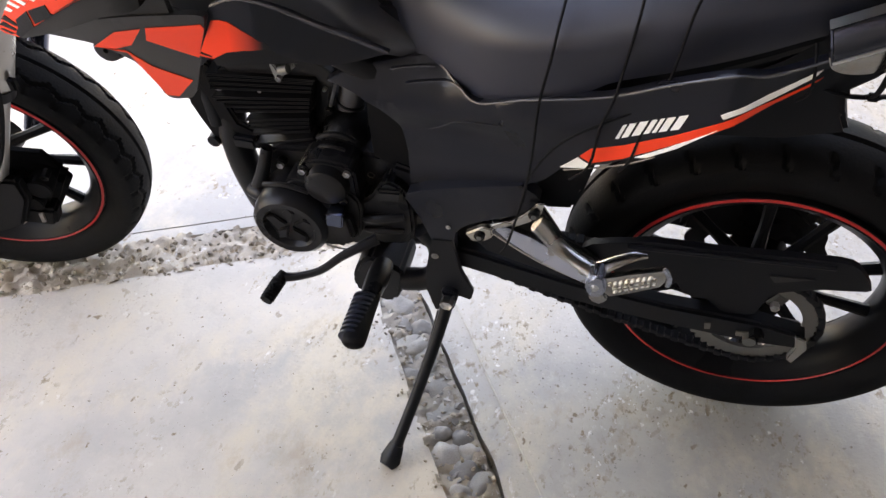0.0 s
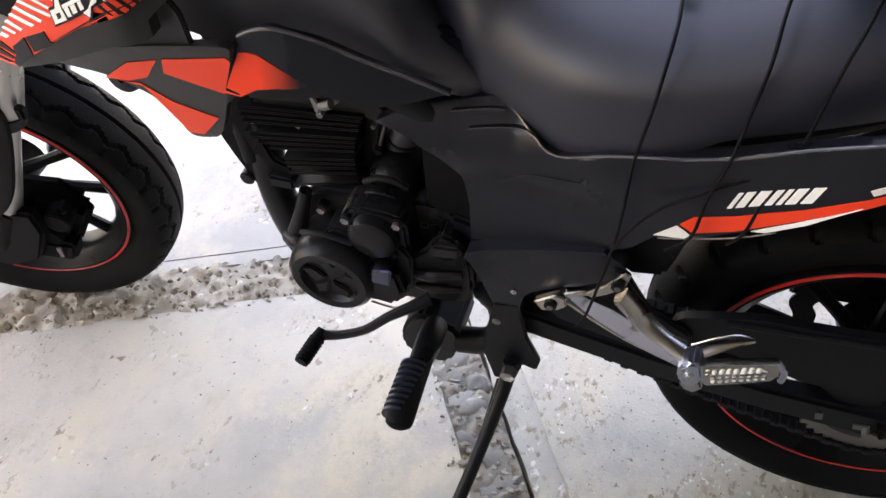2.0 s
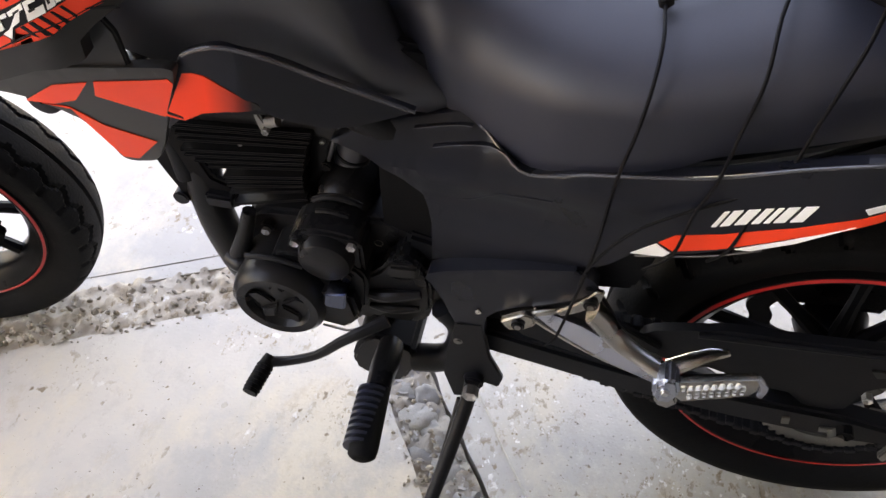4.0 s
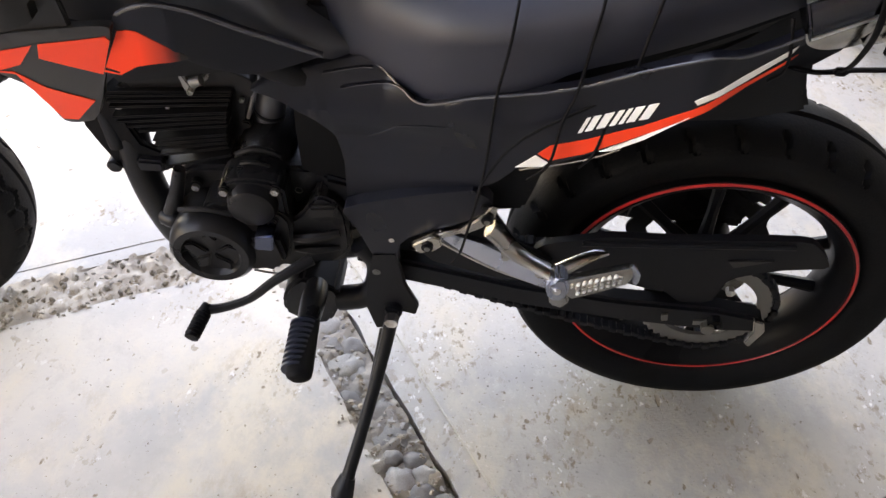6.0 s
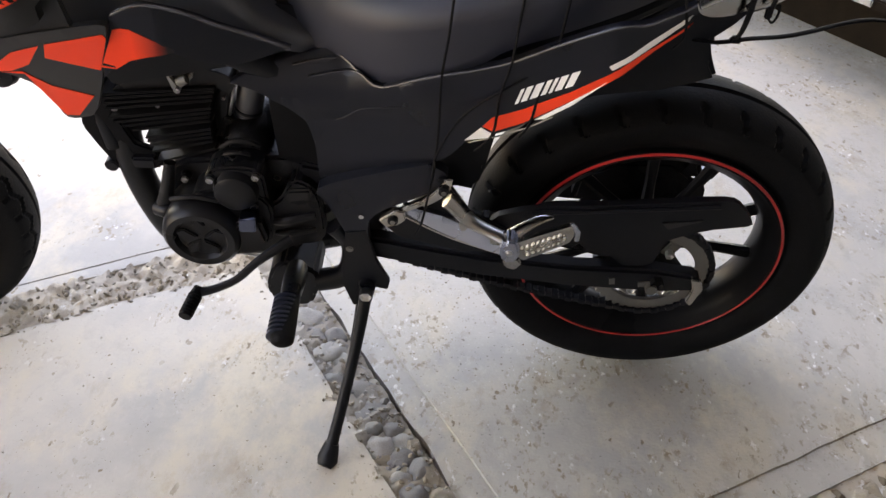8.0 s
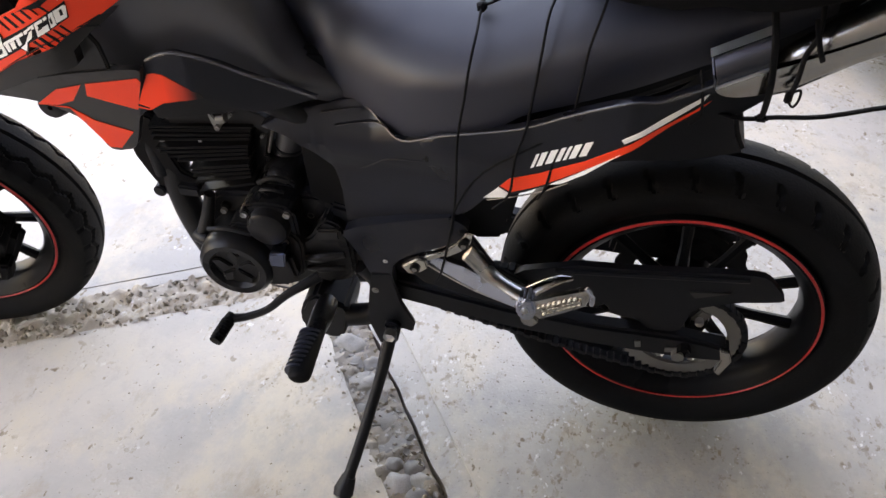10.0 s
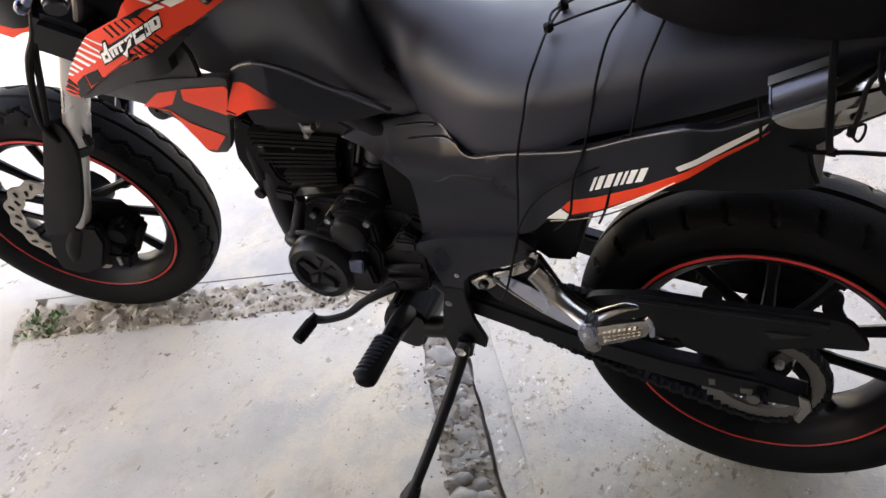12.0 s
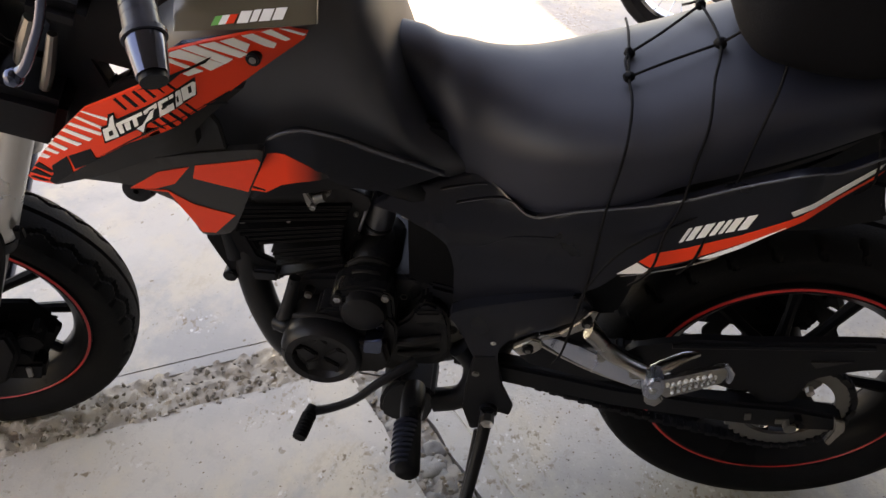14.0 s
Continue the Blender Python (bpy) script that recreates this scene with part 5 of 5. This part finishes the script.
part("arm_pad", plate([(0.379, 0.474), (0.392, 0.478), (0.392, 0.456), (0.381, 0.454)], -.152, -.140, .002), ALLOY, car)
part("arm_foot", plate([(0.425, 0.466), (0.448, 0.462), (0.446, 0.440), (0.428, 0.442)], -.166, -.150, .002), ALLOY, car)
part("heel_guard", tube([(0.456, -.176, 0.474), (0.480, -.168, 0.488), (0.502, -.160, 0.496), (0.518, -.155, 0.496)], [.0130, .0110, .0090, .0045], 14, 4, 0.4), ALLOY, car)
part("hinge", plate([(0.441, 0.474), (0.453, 0.489), (0.466, 0.487), (0.472, 0.464), (0.466, 0.442), (0.450, 0.440), (0.442, 0.452)], -.202, -.172, .004), RAIL, car)
part("hinge_foot", plate([(0.446, 0.444), (0.470, 0.446), (0.476, 0.434), (0.466, 0.419), (0.450, 0.424)], -.196, -.176, .003), ALLOY, car)
part("hinge_pin", disc((0.455, 0.464), .0055, -.2055, -.196), BOLT, car)


def y_peg(x, z):
    """The folded peg stands out a little more at its tip."""
    return -.197 - .12 * (x - .47)


PEG_LOW, PEG_HIGH = Vector((0.4720, 0.4610)), Vector((0.5400, 0.5100))
pegp = part("passenger_peg", shell([(0.466, 0.480), (0.500, 0.503), (0.540, 0.527), (0.548, 0.515), (0.540, 0.495), (0.510, 0.470), (0.477, 0.446), (0.467, 0.452)], y_peg, .010, .02, .003, 1), ALLOY, car, "alloy passenger peg with raised studs")
PEG_UP = Vector((PEG_LOW.y - PEG_HIGH.y, PEG_HIGH.x - PEG_LOW.x)).normalized()
PEG_TURN = Matrix.Rotation(-math.atan2(PEG_HIGH.y - PEG_LOW.y, PEG_HIGH.x - PEG_LOW.x), 4, "Y")
for i in range(8):
    for j in range(3):
        q = PEG_LOW.lerp(PEG_HIGH, .10 + .105 * i + .04 * (j % 2)) + PEG_UP * .0075 * (j - 1) * (1 - .04 * i)
        part("stud", block((q.x, y_peg(*q) - .0012, q.y), (.0062, .006, .0042), .0012, PEG_TURN), ALLOY, pegp)
part("peg_tip", tube([(0.540, -0.207, 0.535), (0.549, -0.209, 0.522), (0.549, -0.208, 0.504)], [.003, .0045, .004], 10, 2), RAIL, pegp)

# swingarm, chain, guards
swing = part("swingarm", plate([(.20, .395), (.24, .40), (.42, .365), (.56, .352), (.70, .350), (.768, .338), (.775, .305), (.70, .298), (.56, .305), (.42, .32), (.24, .355), (.20, .37)], -.122, -.092, .006), PLASTIC, bike, "black steel swingarm")
part("swingarm_beam", plate([(.20, .40), (.42, .365), (.60, .352), (.77, .335), (.77, .30), (.60, .30), (.42, .31), (.20, .36)], .09, .12, .006), PLASTIC, swing)
part("pivot", tube([(.22, -.13, .385), (.22, .13, .385)], .022, 14, 1), PLASTIC, swing)
part("axle", tube([(.692, -.135, .318), (.692, .135, .318)], .010, 12, 1), DULL, swing)
part("axle_nut", hexbolt((.700, .330), .011, -.134, -.12), MATTE, swing)
part("adjuster_plate", plate([(.752, .345), (.768, .342), (.775, .32), (.762, .28), (.752, .29), (.758, .32)], -.132, -.122, .002), ALLOY, swing, "bright metal end plate")
part("swing_label", plate([(.625, .318), (.634, .320), (.632, .334), (.623, .332)], -.1245, -.120, .0), DULL, swing)
part("swing_label", plate([(.672, .315), (.688, .317), (.687, .327), (.671, .325)], -.1245, -.120, .0), DULL, swing)
cg = part("chain_guard", shell([(.425, .430), (.44, .452), (.50, .470), (.526, .478), (.611, .483), (.70, .493), (.774, .500), (.80, .492), (.823, .462), (.820, .450), (.77, .440), (.728, .424), (.70, .405), (.69, .36), (.66, .352), (.640, .354), (.634, .373), (.598, .374), (.566, .392), (.50, .400), (.43, .400)],
          lambda x, z: -.112, .012, .04, .003, 2), PLASTIC, bike, "black plastic chain guard")
part("guard_ridge", tube([(.49, -.114, .462), (.611, -.114, .474), (.77, -.114, .490)], .004, 8, 2), PLASTIC, cg)
part("guard_slot", plate([(.69, .452), (.75, .460), (.70, .44)], -.1155, -.111, 0), GREY, cg)


def gear(c, r, r_in, teeth, y0, y1):
    bm = bmesh.new()
    seg = teeth * 4
    lay = []
    for y in (y0, y1):
        lay.append(([bm.verts.new((c[0] + (r - (.006 if j % 4 > 1 else 0)) * math.cos(2 * math.pi * j / seg), y, c[2] + (r - (.006 if j % 4 > 1 else 0)) * math.sin(2 * math.pi * j / seg))) for j in range(seg)],
                    [bm.verts.new((c[0] + r_in * math.cos(2 * math.pi * j / seg), y, c[2] + r_in * math.sin(2 * math.pi * j / seg))) for j in range(seg)]))
    for j in range(seg):
        k = (j + 1) % seg
        for o, i in lay:
            bm.faces.new((o[j], o[k], i[k], i[j]))
        for q in (0, 1):
            bm.faces.new((lay[0][q][j], lay[0][q][k], lay[1][q][k], lay[1][q][j]))
    return bm


spr = part("rear_sprocket", gear(RC, .100, .074, 42, -.088, -.081), DULL, bike, "steel rear sprocket")
for i in range(6):
    a = 2 * math.pi * i / 6
    part("sprocket_bolt", hexbolt((RC.x + .05 * math.cos(a), RC.z + .05 * math.sin(a)), .007, -.096, -.08), BOLT, spr)
    part("sprocket_arm", block(RC + Vector((math.cos(a) * .055, -.083, math.sin(a) * .055)), (.03, .006, .02), .002, Matrix.Rotation(-a, 4, "Y")), DULL, spr)
part("front_sprocket", gear((.165, 0, .430), .034, .01, 14, -.088, -.081), DULL, bike)
chain = part("chain", tube([(.175, -.085, .361), (.19, -.085, .3605)], .003, 6, 1), PLASTIC, bike, "black greasy drive chain")
lower = [Vector((.172, -.085, .361)).lerp(Vector((.668, -.085, .218)), i / 42) - Vector((0, 0, .012 * math.sin(math.pi * i / 42))) for i in range(43)]
upper_run = [Vector((.178, -.085, .429)).lerp(Vector((.70, -.085, .420)), i / 42) for i in range(43)]
wrap = [RC + Vector((math.cos(a), 0, math.sin(a))) * .101 + Vector((0, -.085, 0)) for a in (math.radians(-104 + 12.5 * i * 0.62) for i in range(26))]
me = None
for run in (lower, upper_run, wrap):
    for i, (a, b) in enumerate(zip(run, run[1:])):
        d = b - a
        if me is None:
            bm = plate([(-.0085, 0), (-.005, .0055), (0, .0042), (.005, .0055), (.0085, 0), (.005, -.0055), (0, -.0042), (-.005, -.0055)], -.009, .009, .001)
            ob = part("link", bm, PLASTIC, chain)
            me = ob.data
        else:
            ob = new("link", me)
            ob.parent = chain
        ob.matrix_basis = Matrix.Translation(a.lerp(b, .5)) @ Matrix.Rotation(-math.atan2(d.z, d.x), 4, "Y") @ Matrix.Diagonal((d.length / .0135, 1 if i % 2 else .72, 1, 1))

# rear brake on the far side
rb = part("rear_brake", wave_disc(RC, .110, .078, .060, .064, 12, 0), ENGINE, bike, "rear brake disc")
part("caliper", block((.775, .065, .43), (.07, .05, .05), .01, Matrix.Rotation(.5, 4, "Y")), ENGINE, rb)
part("caliper_bolt", hexbolt((.775, .435), .010, .02, .05), BOLT, rb)
part("brake_housing", plate([(.566, .345), (.576, .402), (.637, .434), (.728, .437), (.767, .405), (.75, .352)], .045, .075, .008), ENGINE, rb)
part("caliper_bracket", plate([(.60, .42), (.65, .47), (.76, .47), (.80, .42), (.74, .39), (.66, .40)], .05, .06, .003), ENGINE, rb)

# rear mudguard, tail and plate carrier
part("inner_fender", plate([(.388, .585), (.44, .615), (.50, .645), (.57, .665), (.65, .676), (.724, .702), (.712, .727), (.703, .760), (.735, .79), (.76, .83), (.70, .86), (.66, .84), (.62, .80), (.52, .73), (.43, .68), (.385, .63)], -.088, .088, .006), PLASTIC, bike, "black plastic rear mudguard")
part("battery_box", plate([(.25, .60), (.40, .64), (.43, .60), (.415, .53), (.405, .494), (.365, .487), (.32, .52)], -.092, .092, .006), PLASTIC, bike, "black battery box")
part("hugger", tube([(.395, -.06, .56), (.41, -.06, .61), (.44, -.06, .64)], .012, 8, 2), PLASTIC, bike)
part("tail_shell", body([(.62, .83, .86, .90, .10), (.75, .86, .90, .945, .10), (.90, .90, .94, .98, .085), (1.0, .95, .965, .99, .05)]), PLASTIC, bike, "black tail shell")

# exhaust silencer under the seat
AX, UPV = Vector((.86, 0, .51)), Vector((-.27, 0, .963))


def sil(s, h, y):
    return Vector((.657, 0, .866)) + AX * s + UPV * h + Vector((0, y, 0))


mf = part("silencer", shell([(.655, .862), (.655, .862), (.662, .848), (.680, .841), (.705, .842), (.722, .850), (.745, .862), (.790, .890), (.85, .925), (.93, .970), (.93, .970), (.915, .995), (.80, .930), (.715, .885)],
          lambda x, z: -.164 + 5 * (z - .862 - .55 * (x - .657)) ** 2, .10, .02, .010, 3), ALLOY, bike, "silver exhaust silencer tucked under the seat")
part("canister", tube([(.712, -.132, .858), (.730, -.132, .869), (.92, -.125, 1.005)], [.026, .029, .031], 28, 1), ALLOY, mf, "bright round canister")
ARC = [(.030 * k / 6, -.176 + .022 * (k / 6) ** 2.2) for k in range(7)]
part("heat_shield", rings([[sil(s, h, y) for h, y in ARC + [(.024, -.134), (.0, -.144)]] for s in (.002, .034, .066)]), SHIELD, mf, "dark polished heat shield")
part("shield_rim", rings([[sil(s, h, y) for h, y in ((.029, -.158), (.035, -.150), (.0365, -.152), (.0315, -.162))] for s in (-.002, .068)]), BOLT, mf, "pale brushed rim")
part("shield_edge", rings([[sil(s, h, y) for h, y in ((-.004, -.166), (-.004, -.176), (.0005, -.178), (.002, -.166))] for s in (.0, .068)]), BOLT, mf, "bright lower edge")
part("shield_side", rings([[sil(s, h, y) for h, y in ((-.004, -.166), (-.003, -.177), (.015, -.174), (.030, -.156), (.028, -.146))] for s in (-.0015, .0005)]), SHIELD, mf)

# ---- luggage and cords ----
def bike_m():
    return pose(0, 0, 0, LEAN, 0, 0)


bag = thing("duffel_bag", "black soft duffel bag strapped on the rear seat", "bag", bike_m())
rows = [(.468, .02, .03), (.476, .075, .09), (.505, .11, .155), (.58, .125, .185), (.68, .13, .195), (.80, .125, .19), (.92, .10, .16), (.96, .03, .05)]
loops = []
for r in curve_pts([Vector(q) for q in rows], 4, False):
    lp = []
    for j in range(28):
        a = 2 * math.pi * j / 28
        ca, sa = math.cos(a), math.sin(a)
        y = r[2] * abs(ca) ** .55 * (1 if ca > 0 else -1)
        z = r[1] * abs(sa) ** .55 * (1 if sa > 0 else -1)
        w = .010 * noise.noise(Vector((r[0] * 16, ca * 2.2, sa * 2.2))) + .004 * noise.noise(Vector((r[0] * 45, ca * 6, sa * 6)))
        zz = 1.053 + .16 * (r[0] - .6) + z * (1 + w * 5)
        lp.append((r[0], y * (1 + w * 4), max(zz, .914 + .16 * (r[0] - .5)) if abs(y) < .12 else zz))
    loops.append(lp)
part("bag_body", rings(loops), BAG, bag)
part("bag_seam", tube([(.47, -.158, 1.06), (.56, -.188, 1.08), (.70, -.198, 1.10), (.82, -.19, 1.12), (.92, -.16, 1.13)], .004, 6, 3), BAG, bag)

net = thing("cargo_net", "black elastic cargo net with knots tied over seat and bag", "cargo net", bike_m())


K = {"a": (.369, -.055, .871), "b": (.372, .0, .872), "c": (.472, -.035, .913), "d": (.460, .065, .910)}
cords = [
    [(.376, .12, .855), (.374, .06, .871), K["b"], K["a"], (.371, -.105, .866), (.368, -.142, .842), (.363, -.153, .80), (.354, -.160, .74), (.350, -.160, .66), (.345, -.158, .60), (.340, -.155, .56)],
    [K["a"], (.41, -.048, .890), K["c"]],
    [K["b"], (.41, .022, .890), K["d"]],
    [(.448, .12, .88), (.449, .085, .900), K["d"], K["c"], (.460, -.10, .902), (.456, -.143, .87), (.450, -.150, .82), (.442, -.162, .765), (.430, -.166, .72), (.423, -.163, .655), (.40, -.158, .62)],
    [K["c"], (.500, -.05, .950), (.525, -.06, 1.00)],
    [K["b"], (.365, -.028, .876), K["a"]],
    [(.535, -.10, .965), (.522, -.140, .925), (.512, -.156, .89), (.506, -.155, .84), (.498, -.160, .79), (.482, -.164, .735), (.472, -.166, .68), (.46, -.15, .64)],
    [(.340, -.155, .57), (.35, -.16, .62), (.39, -.162, .69), (.48, -.16, .76), (.53, -.155, .81)],
    [(.64, -.158, .875), (.646, -.166, .845), (.648, -.164, .815), (.64, -.15, .79)],
    [(.345, -.16, .60), (.335, -.165, .54), (.325, -.172, .49), (.315, -.170, .465)],
]
for c in cords:
    part("cord", tube(c, .0018, 8, 4), CORD, net)
for k in K.values():
    bm = bmesh.new()
    bmesh.ops.create_icosphere(bm, subdivisions=2, radius=.0075, matrix=Matrix.Translation(k))
    for v in bm.verts:
        v.co += (v.co - Vector(k)) * .3 * noise.noise(v.co * 300)
    part("knot", bm, CORD, net)

straps = thing("luggage_straps", "black webbing straps hanging round the silencer", "strap", bike_m())
part("strap", tube([(.702, -.145, .965), (.707, -.178, .938), (.711, -.183, .906), (.715, -.178, .872), (.720, -.150, .82), (.724, -.120, .787)], .0042, 8, 3, .45), CORD, straps)
part("strap", tube([(.68, -.085, .762), (.707, -.10, .768), (.747, -.10, .775), (.80, -.10, .782), (.88, -.09, .80), (.92, -.09, .80)], .0045, 8, 3, .5), CORD, straps)
part("strap", tube([(.757, -.13, .955), (.752, -.168, .936), (.743, -.175, .917), (.742, -.174, .886), (.740, -.170, .860)], .0030, 8, 3), CORD, straps)
part("strap", tube([(.740, -.170, .861), (.737, -.168, .857), (.741, -.166, .846), (.747, -.165, .840), (.751, -.165, .850), (.750, -.166, .864), (.742, -.168, .862)], .0016, 6, 3), CORD, straps)
part("strap", tube([(.750, -.150, .945), (.752, -.174, .934), (.758, -.176, .918), (.764, -.165, .904)], .0034, 8, 3, .5), CORD, straps)
part("buckle", block((.725, -.118, .785), (.016, .010, .010), .003), CORD, straps)
part("strap_fold", block((.738, -.171, .857), (.009, .006, .016), .002), CORD, straps)

# ---- stones, weeds and crumbs on the ground ----
weeds = thing("weeds", "small green weeds in the corner of the stone joint", "weed", kind="stuff")
rnd = random.Random(5)
bm = bmesh.new()
for i in range(70):
    c = grid_pt(-.80 + rnd.uniform(-.03, .05), .275 + rnd.uniform(-.045, .035), .0)
    a, ln = rnd.uniform(0, 6.3), rnd.uniform(.008, .017)
    d, s = Vector((math.cos(a), math.sin(a), rnd.uniform(.3, 1.2))) * ln, Vector((-math.sin(a), math.cos(a), 0)) * ln * .35
    vs = [bm.verts.new(p) for p in (c, c + d * .5 + s, c + d, c + d * .5 - s)]
    bm.faces.new(vs)
part("weed_leaves", bm, LEAF, weeds, smooth=0)


def rock(name, c, size, label, seed):
    bm = bmesh.new()
    bmesh.ops.create_icosphere(bm, subdivisions=4, radius=1)
    off = Vector((seed * 3.7, seed, 1))
    for v in bm.verts:
        k = 1 + .35 * noise.noise(v.co * 1.2 + off) + .12 * noise.noise(v.co * 3.5 + off) + .04 * noise.noise(v.co * 9 + off)
        v.co = Vector((v.co.x * size[0], v.co.y * size[1], v.co.z * size[2])) * k + Vector(c)
    return tagged(part(name, bm, STONE), label, "rock")


rock("boulder", (-2.70, 1.56, .05), (.27, .17, .13), "pale rough boulder at the edge of the yard", 2)
rock("boulder", (-2.35, 2.1, .06), (.25, .22, .15), "pale rough boulder at the edge of the yard", 5)
rock("stone_block", (-1.345, .115, .04), (.085, .11, .07), "yellowish stone lying on the concrete", 7)

# parked motorcycle farther back: only its spoked wheel and fork show over the seat
far = thing("parked_motorcycle", "parked motorcycle with a chrome spoked wheel, farther back", "motorcycle", pose(0.92, 2.62, 0, 0, 0, -12))
WC = Vector((0, 0, .31))
fw = part("wheel", lathe([(.015, -.05), (.03, -.05), (.03, .05), (.015, .05)], WC, 20), CHROME, far)
part("tyre", lathe([(.225, -.035), (.26, -.05), (.295, -.035), (.31, 0), (.295, .035), (.26, .05), (.225, .035)], WC, 64), RUBBER, fw)
part("rim", lathe([(.228, -.04), (.215, -.036), (.205, -.01), (.205, .01), (.215, .036), (.228, .04)], WC, 64), CHROME, fw, "bright chrome rim")
for i in range(24):
    a = 2 * math.pi * i / 24
    s = 1 if i % 2 else -1
    part("spoke", tube([WC + Vector((math.cos(a + s * .5) * .03, s * .035, math.sin(a + s * .5) * .03)), WC + Vector((math.cos(a) * .208, 0, math.sin(a) * .208))], .002, 6, 1), CHROME, fw)
for y in (-.08, .08):
    part("fork_leg", tube([WC + Vector((0, y, 0)), WC + Vector((.30, y, .62))], [.025, .022], 14, 1), ALLOY, far)
part("fuel_tank", body([(.28, .72, .80, .90, .07), (.40, .70, .82, .98, .12), (.60, .70, .80, .95, .12), (.75, .70, .75, .80, .09)]), TANK, far)
part("seat", body([(.68, .72, .76, .80, .10), (.90, .70, .74, .78, .13), (1.25, .72, .76, .82, .12), (1.35, .76, .78, .80, .06)]), VINYL, far)
part("engine", block((.55, 0, .45), (.38, .24, .36), .05), ENGINE, far)
rw = part("wheel", lathe([(.015, -.05), (.04, -.05), (.04, .05), (.015, .05)], (1.30, 0, .31), 20), CHROME, far)
part("tyre", lathe([(.225, -.045), (.26, -.06), (.295, -.045), (.31, 0), (.295, .045), (.26, .06), (.225, .045)], (1.30, 0, .31), 64), RUBBER, rw)
part("swingarm", tube([(.62, -.09, .38), (1.30, -.09, .31)], .022, 10, 1), PLASTIC, far)
part("swingarm", tube([(.62, .09, .38), (1.30, .09, .31)], .022, 10, 1), PLASTIC, far)
part("frame", tube([(.30, 0, .85), (.36, 0, .55), (.45, 0, .27), (.70, 0, .27), (.75, 0, .7)], .022, 10, 3), PLASTIC, far)

# bench-shaped stand-in, added to darken the ground by the east wall, set along the slabs
bench = thing("bench", "low dark stand-in with a pale front edge, added to shade the ground", "bench", Matrix.Translation(grid_pt(1.905, .75)) @ Matrix.Rotation(math.atan2(U.y, U.x), 4, "Z"))
for i in range(3):
    part("plank", block((.060 + .120 * i, 0, .284), (.117, 1.30, .032), .005), SHADE_BOARD, bench)
# stands for a pale strip of unknown make
part("edge_strip", block((-.003, .09, .288), (.012, 1.12, .024), .004), ALLOY, bench, "pale metal edge strip")
# dark sheet in place of the shade underneath
part("back_panel", block((.350, 0, .134), (.018, 1.30, .266), .003), SHADE_BOARD, bench)
for y in (-.60, .60):
    part("leg", block((.30, y, .134), (.05, .05, .268), .004), SHADE_BOARD, bench)

# pieces last
fill(BED_A, 0.048, 0.135, -0.80, 0.20, (0.042, 0.082), 2200, 3, 0.0)
fill(BED_A, 0.048, 0.135, -0.80, 0.20, (0.014, 0.03), 420, 4, -0.002)
fill(BED_B, -0.80, 0.10, 0.226, 0.340, (0.040, 0.095), 90, 8, -0.003)
fill(BED_B, -0.80, 0.10, 0.226, 0.340, (0.012, 0.030), 150, 9, 0.0)
fill(BED_C, 0.20, 1.6, -0.925, -0.80, (0.030, 0.07), 400, 12, -0.002)


def crumbs(name, spots, seed, label, mat, flat=.6):
    """Loose grit and mortar crumbs, joined, too many to count."""
    rnd, bm = random.Random(seed), bmesh.new()
    for u0, u1, n0, n1, k, s0, s1 in spots:
        for i in range(k):
            s = rnd.uniform(s0, s1)
            bmesh.ops.create_icosphere(bm, subdivisions=1, radius=s, matrix=Matrix.LocRotScale(grid_pt(rnd.uniform(u0, u1), rnd.uniform(n0, n1), s * .2 * flat), Euler((0, 0, rnd.random() * 6)) if flat < .5 else Euler((rnd.random() * 6, rnd.random() * 6, 0)), (1.3, .9, flat)))
    return tagged(part(name, bm, mat, smooth=0), label, "grit", kind="stuff")


crumbs("grit", [(-.80, .04, -.60, .22, 28, .001, .0024), (.20, 1.3, -.6, .8, 80, .001, .0026), (.14, .5, -.4, .4, 50, .001, .003), (-.8, .05, .21, .23, 40, .0015, .004), (.02, .06, -.5, .2, 40, .0015, .004), (.048, .134, -.75, .2, 160, .002, .006), (-.80, .05, .228, .345, 220, .002, .007)], 21, "loose grit and mortar crumbs on the concrete", MORTAR)
crumbs("cement_flakes", [(.205, .50, -.42, .22, 420, .0008, .0026), (.50, .95, -.30, .10, 110, .0008, .0022), (-.02, .045, -.60, .05, 70, .0008, .0024), (-.30, .04, .12, .222, 60, .0008, .0024)], 33, "pale cement flakes lying on the worn concrete", PALE, .16)
crumbs("brown_flakes", [(.205, .50, -.42, .22, 160, .0008, .0022), (.50, 1.0, -.40, .10, 80, .0008, .0020), (-.60, .04, -.60, .10, 60, .0007, .0020)], 35, "brown flakes and grit lying on the worn concrete", RUST, .16)
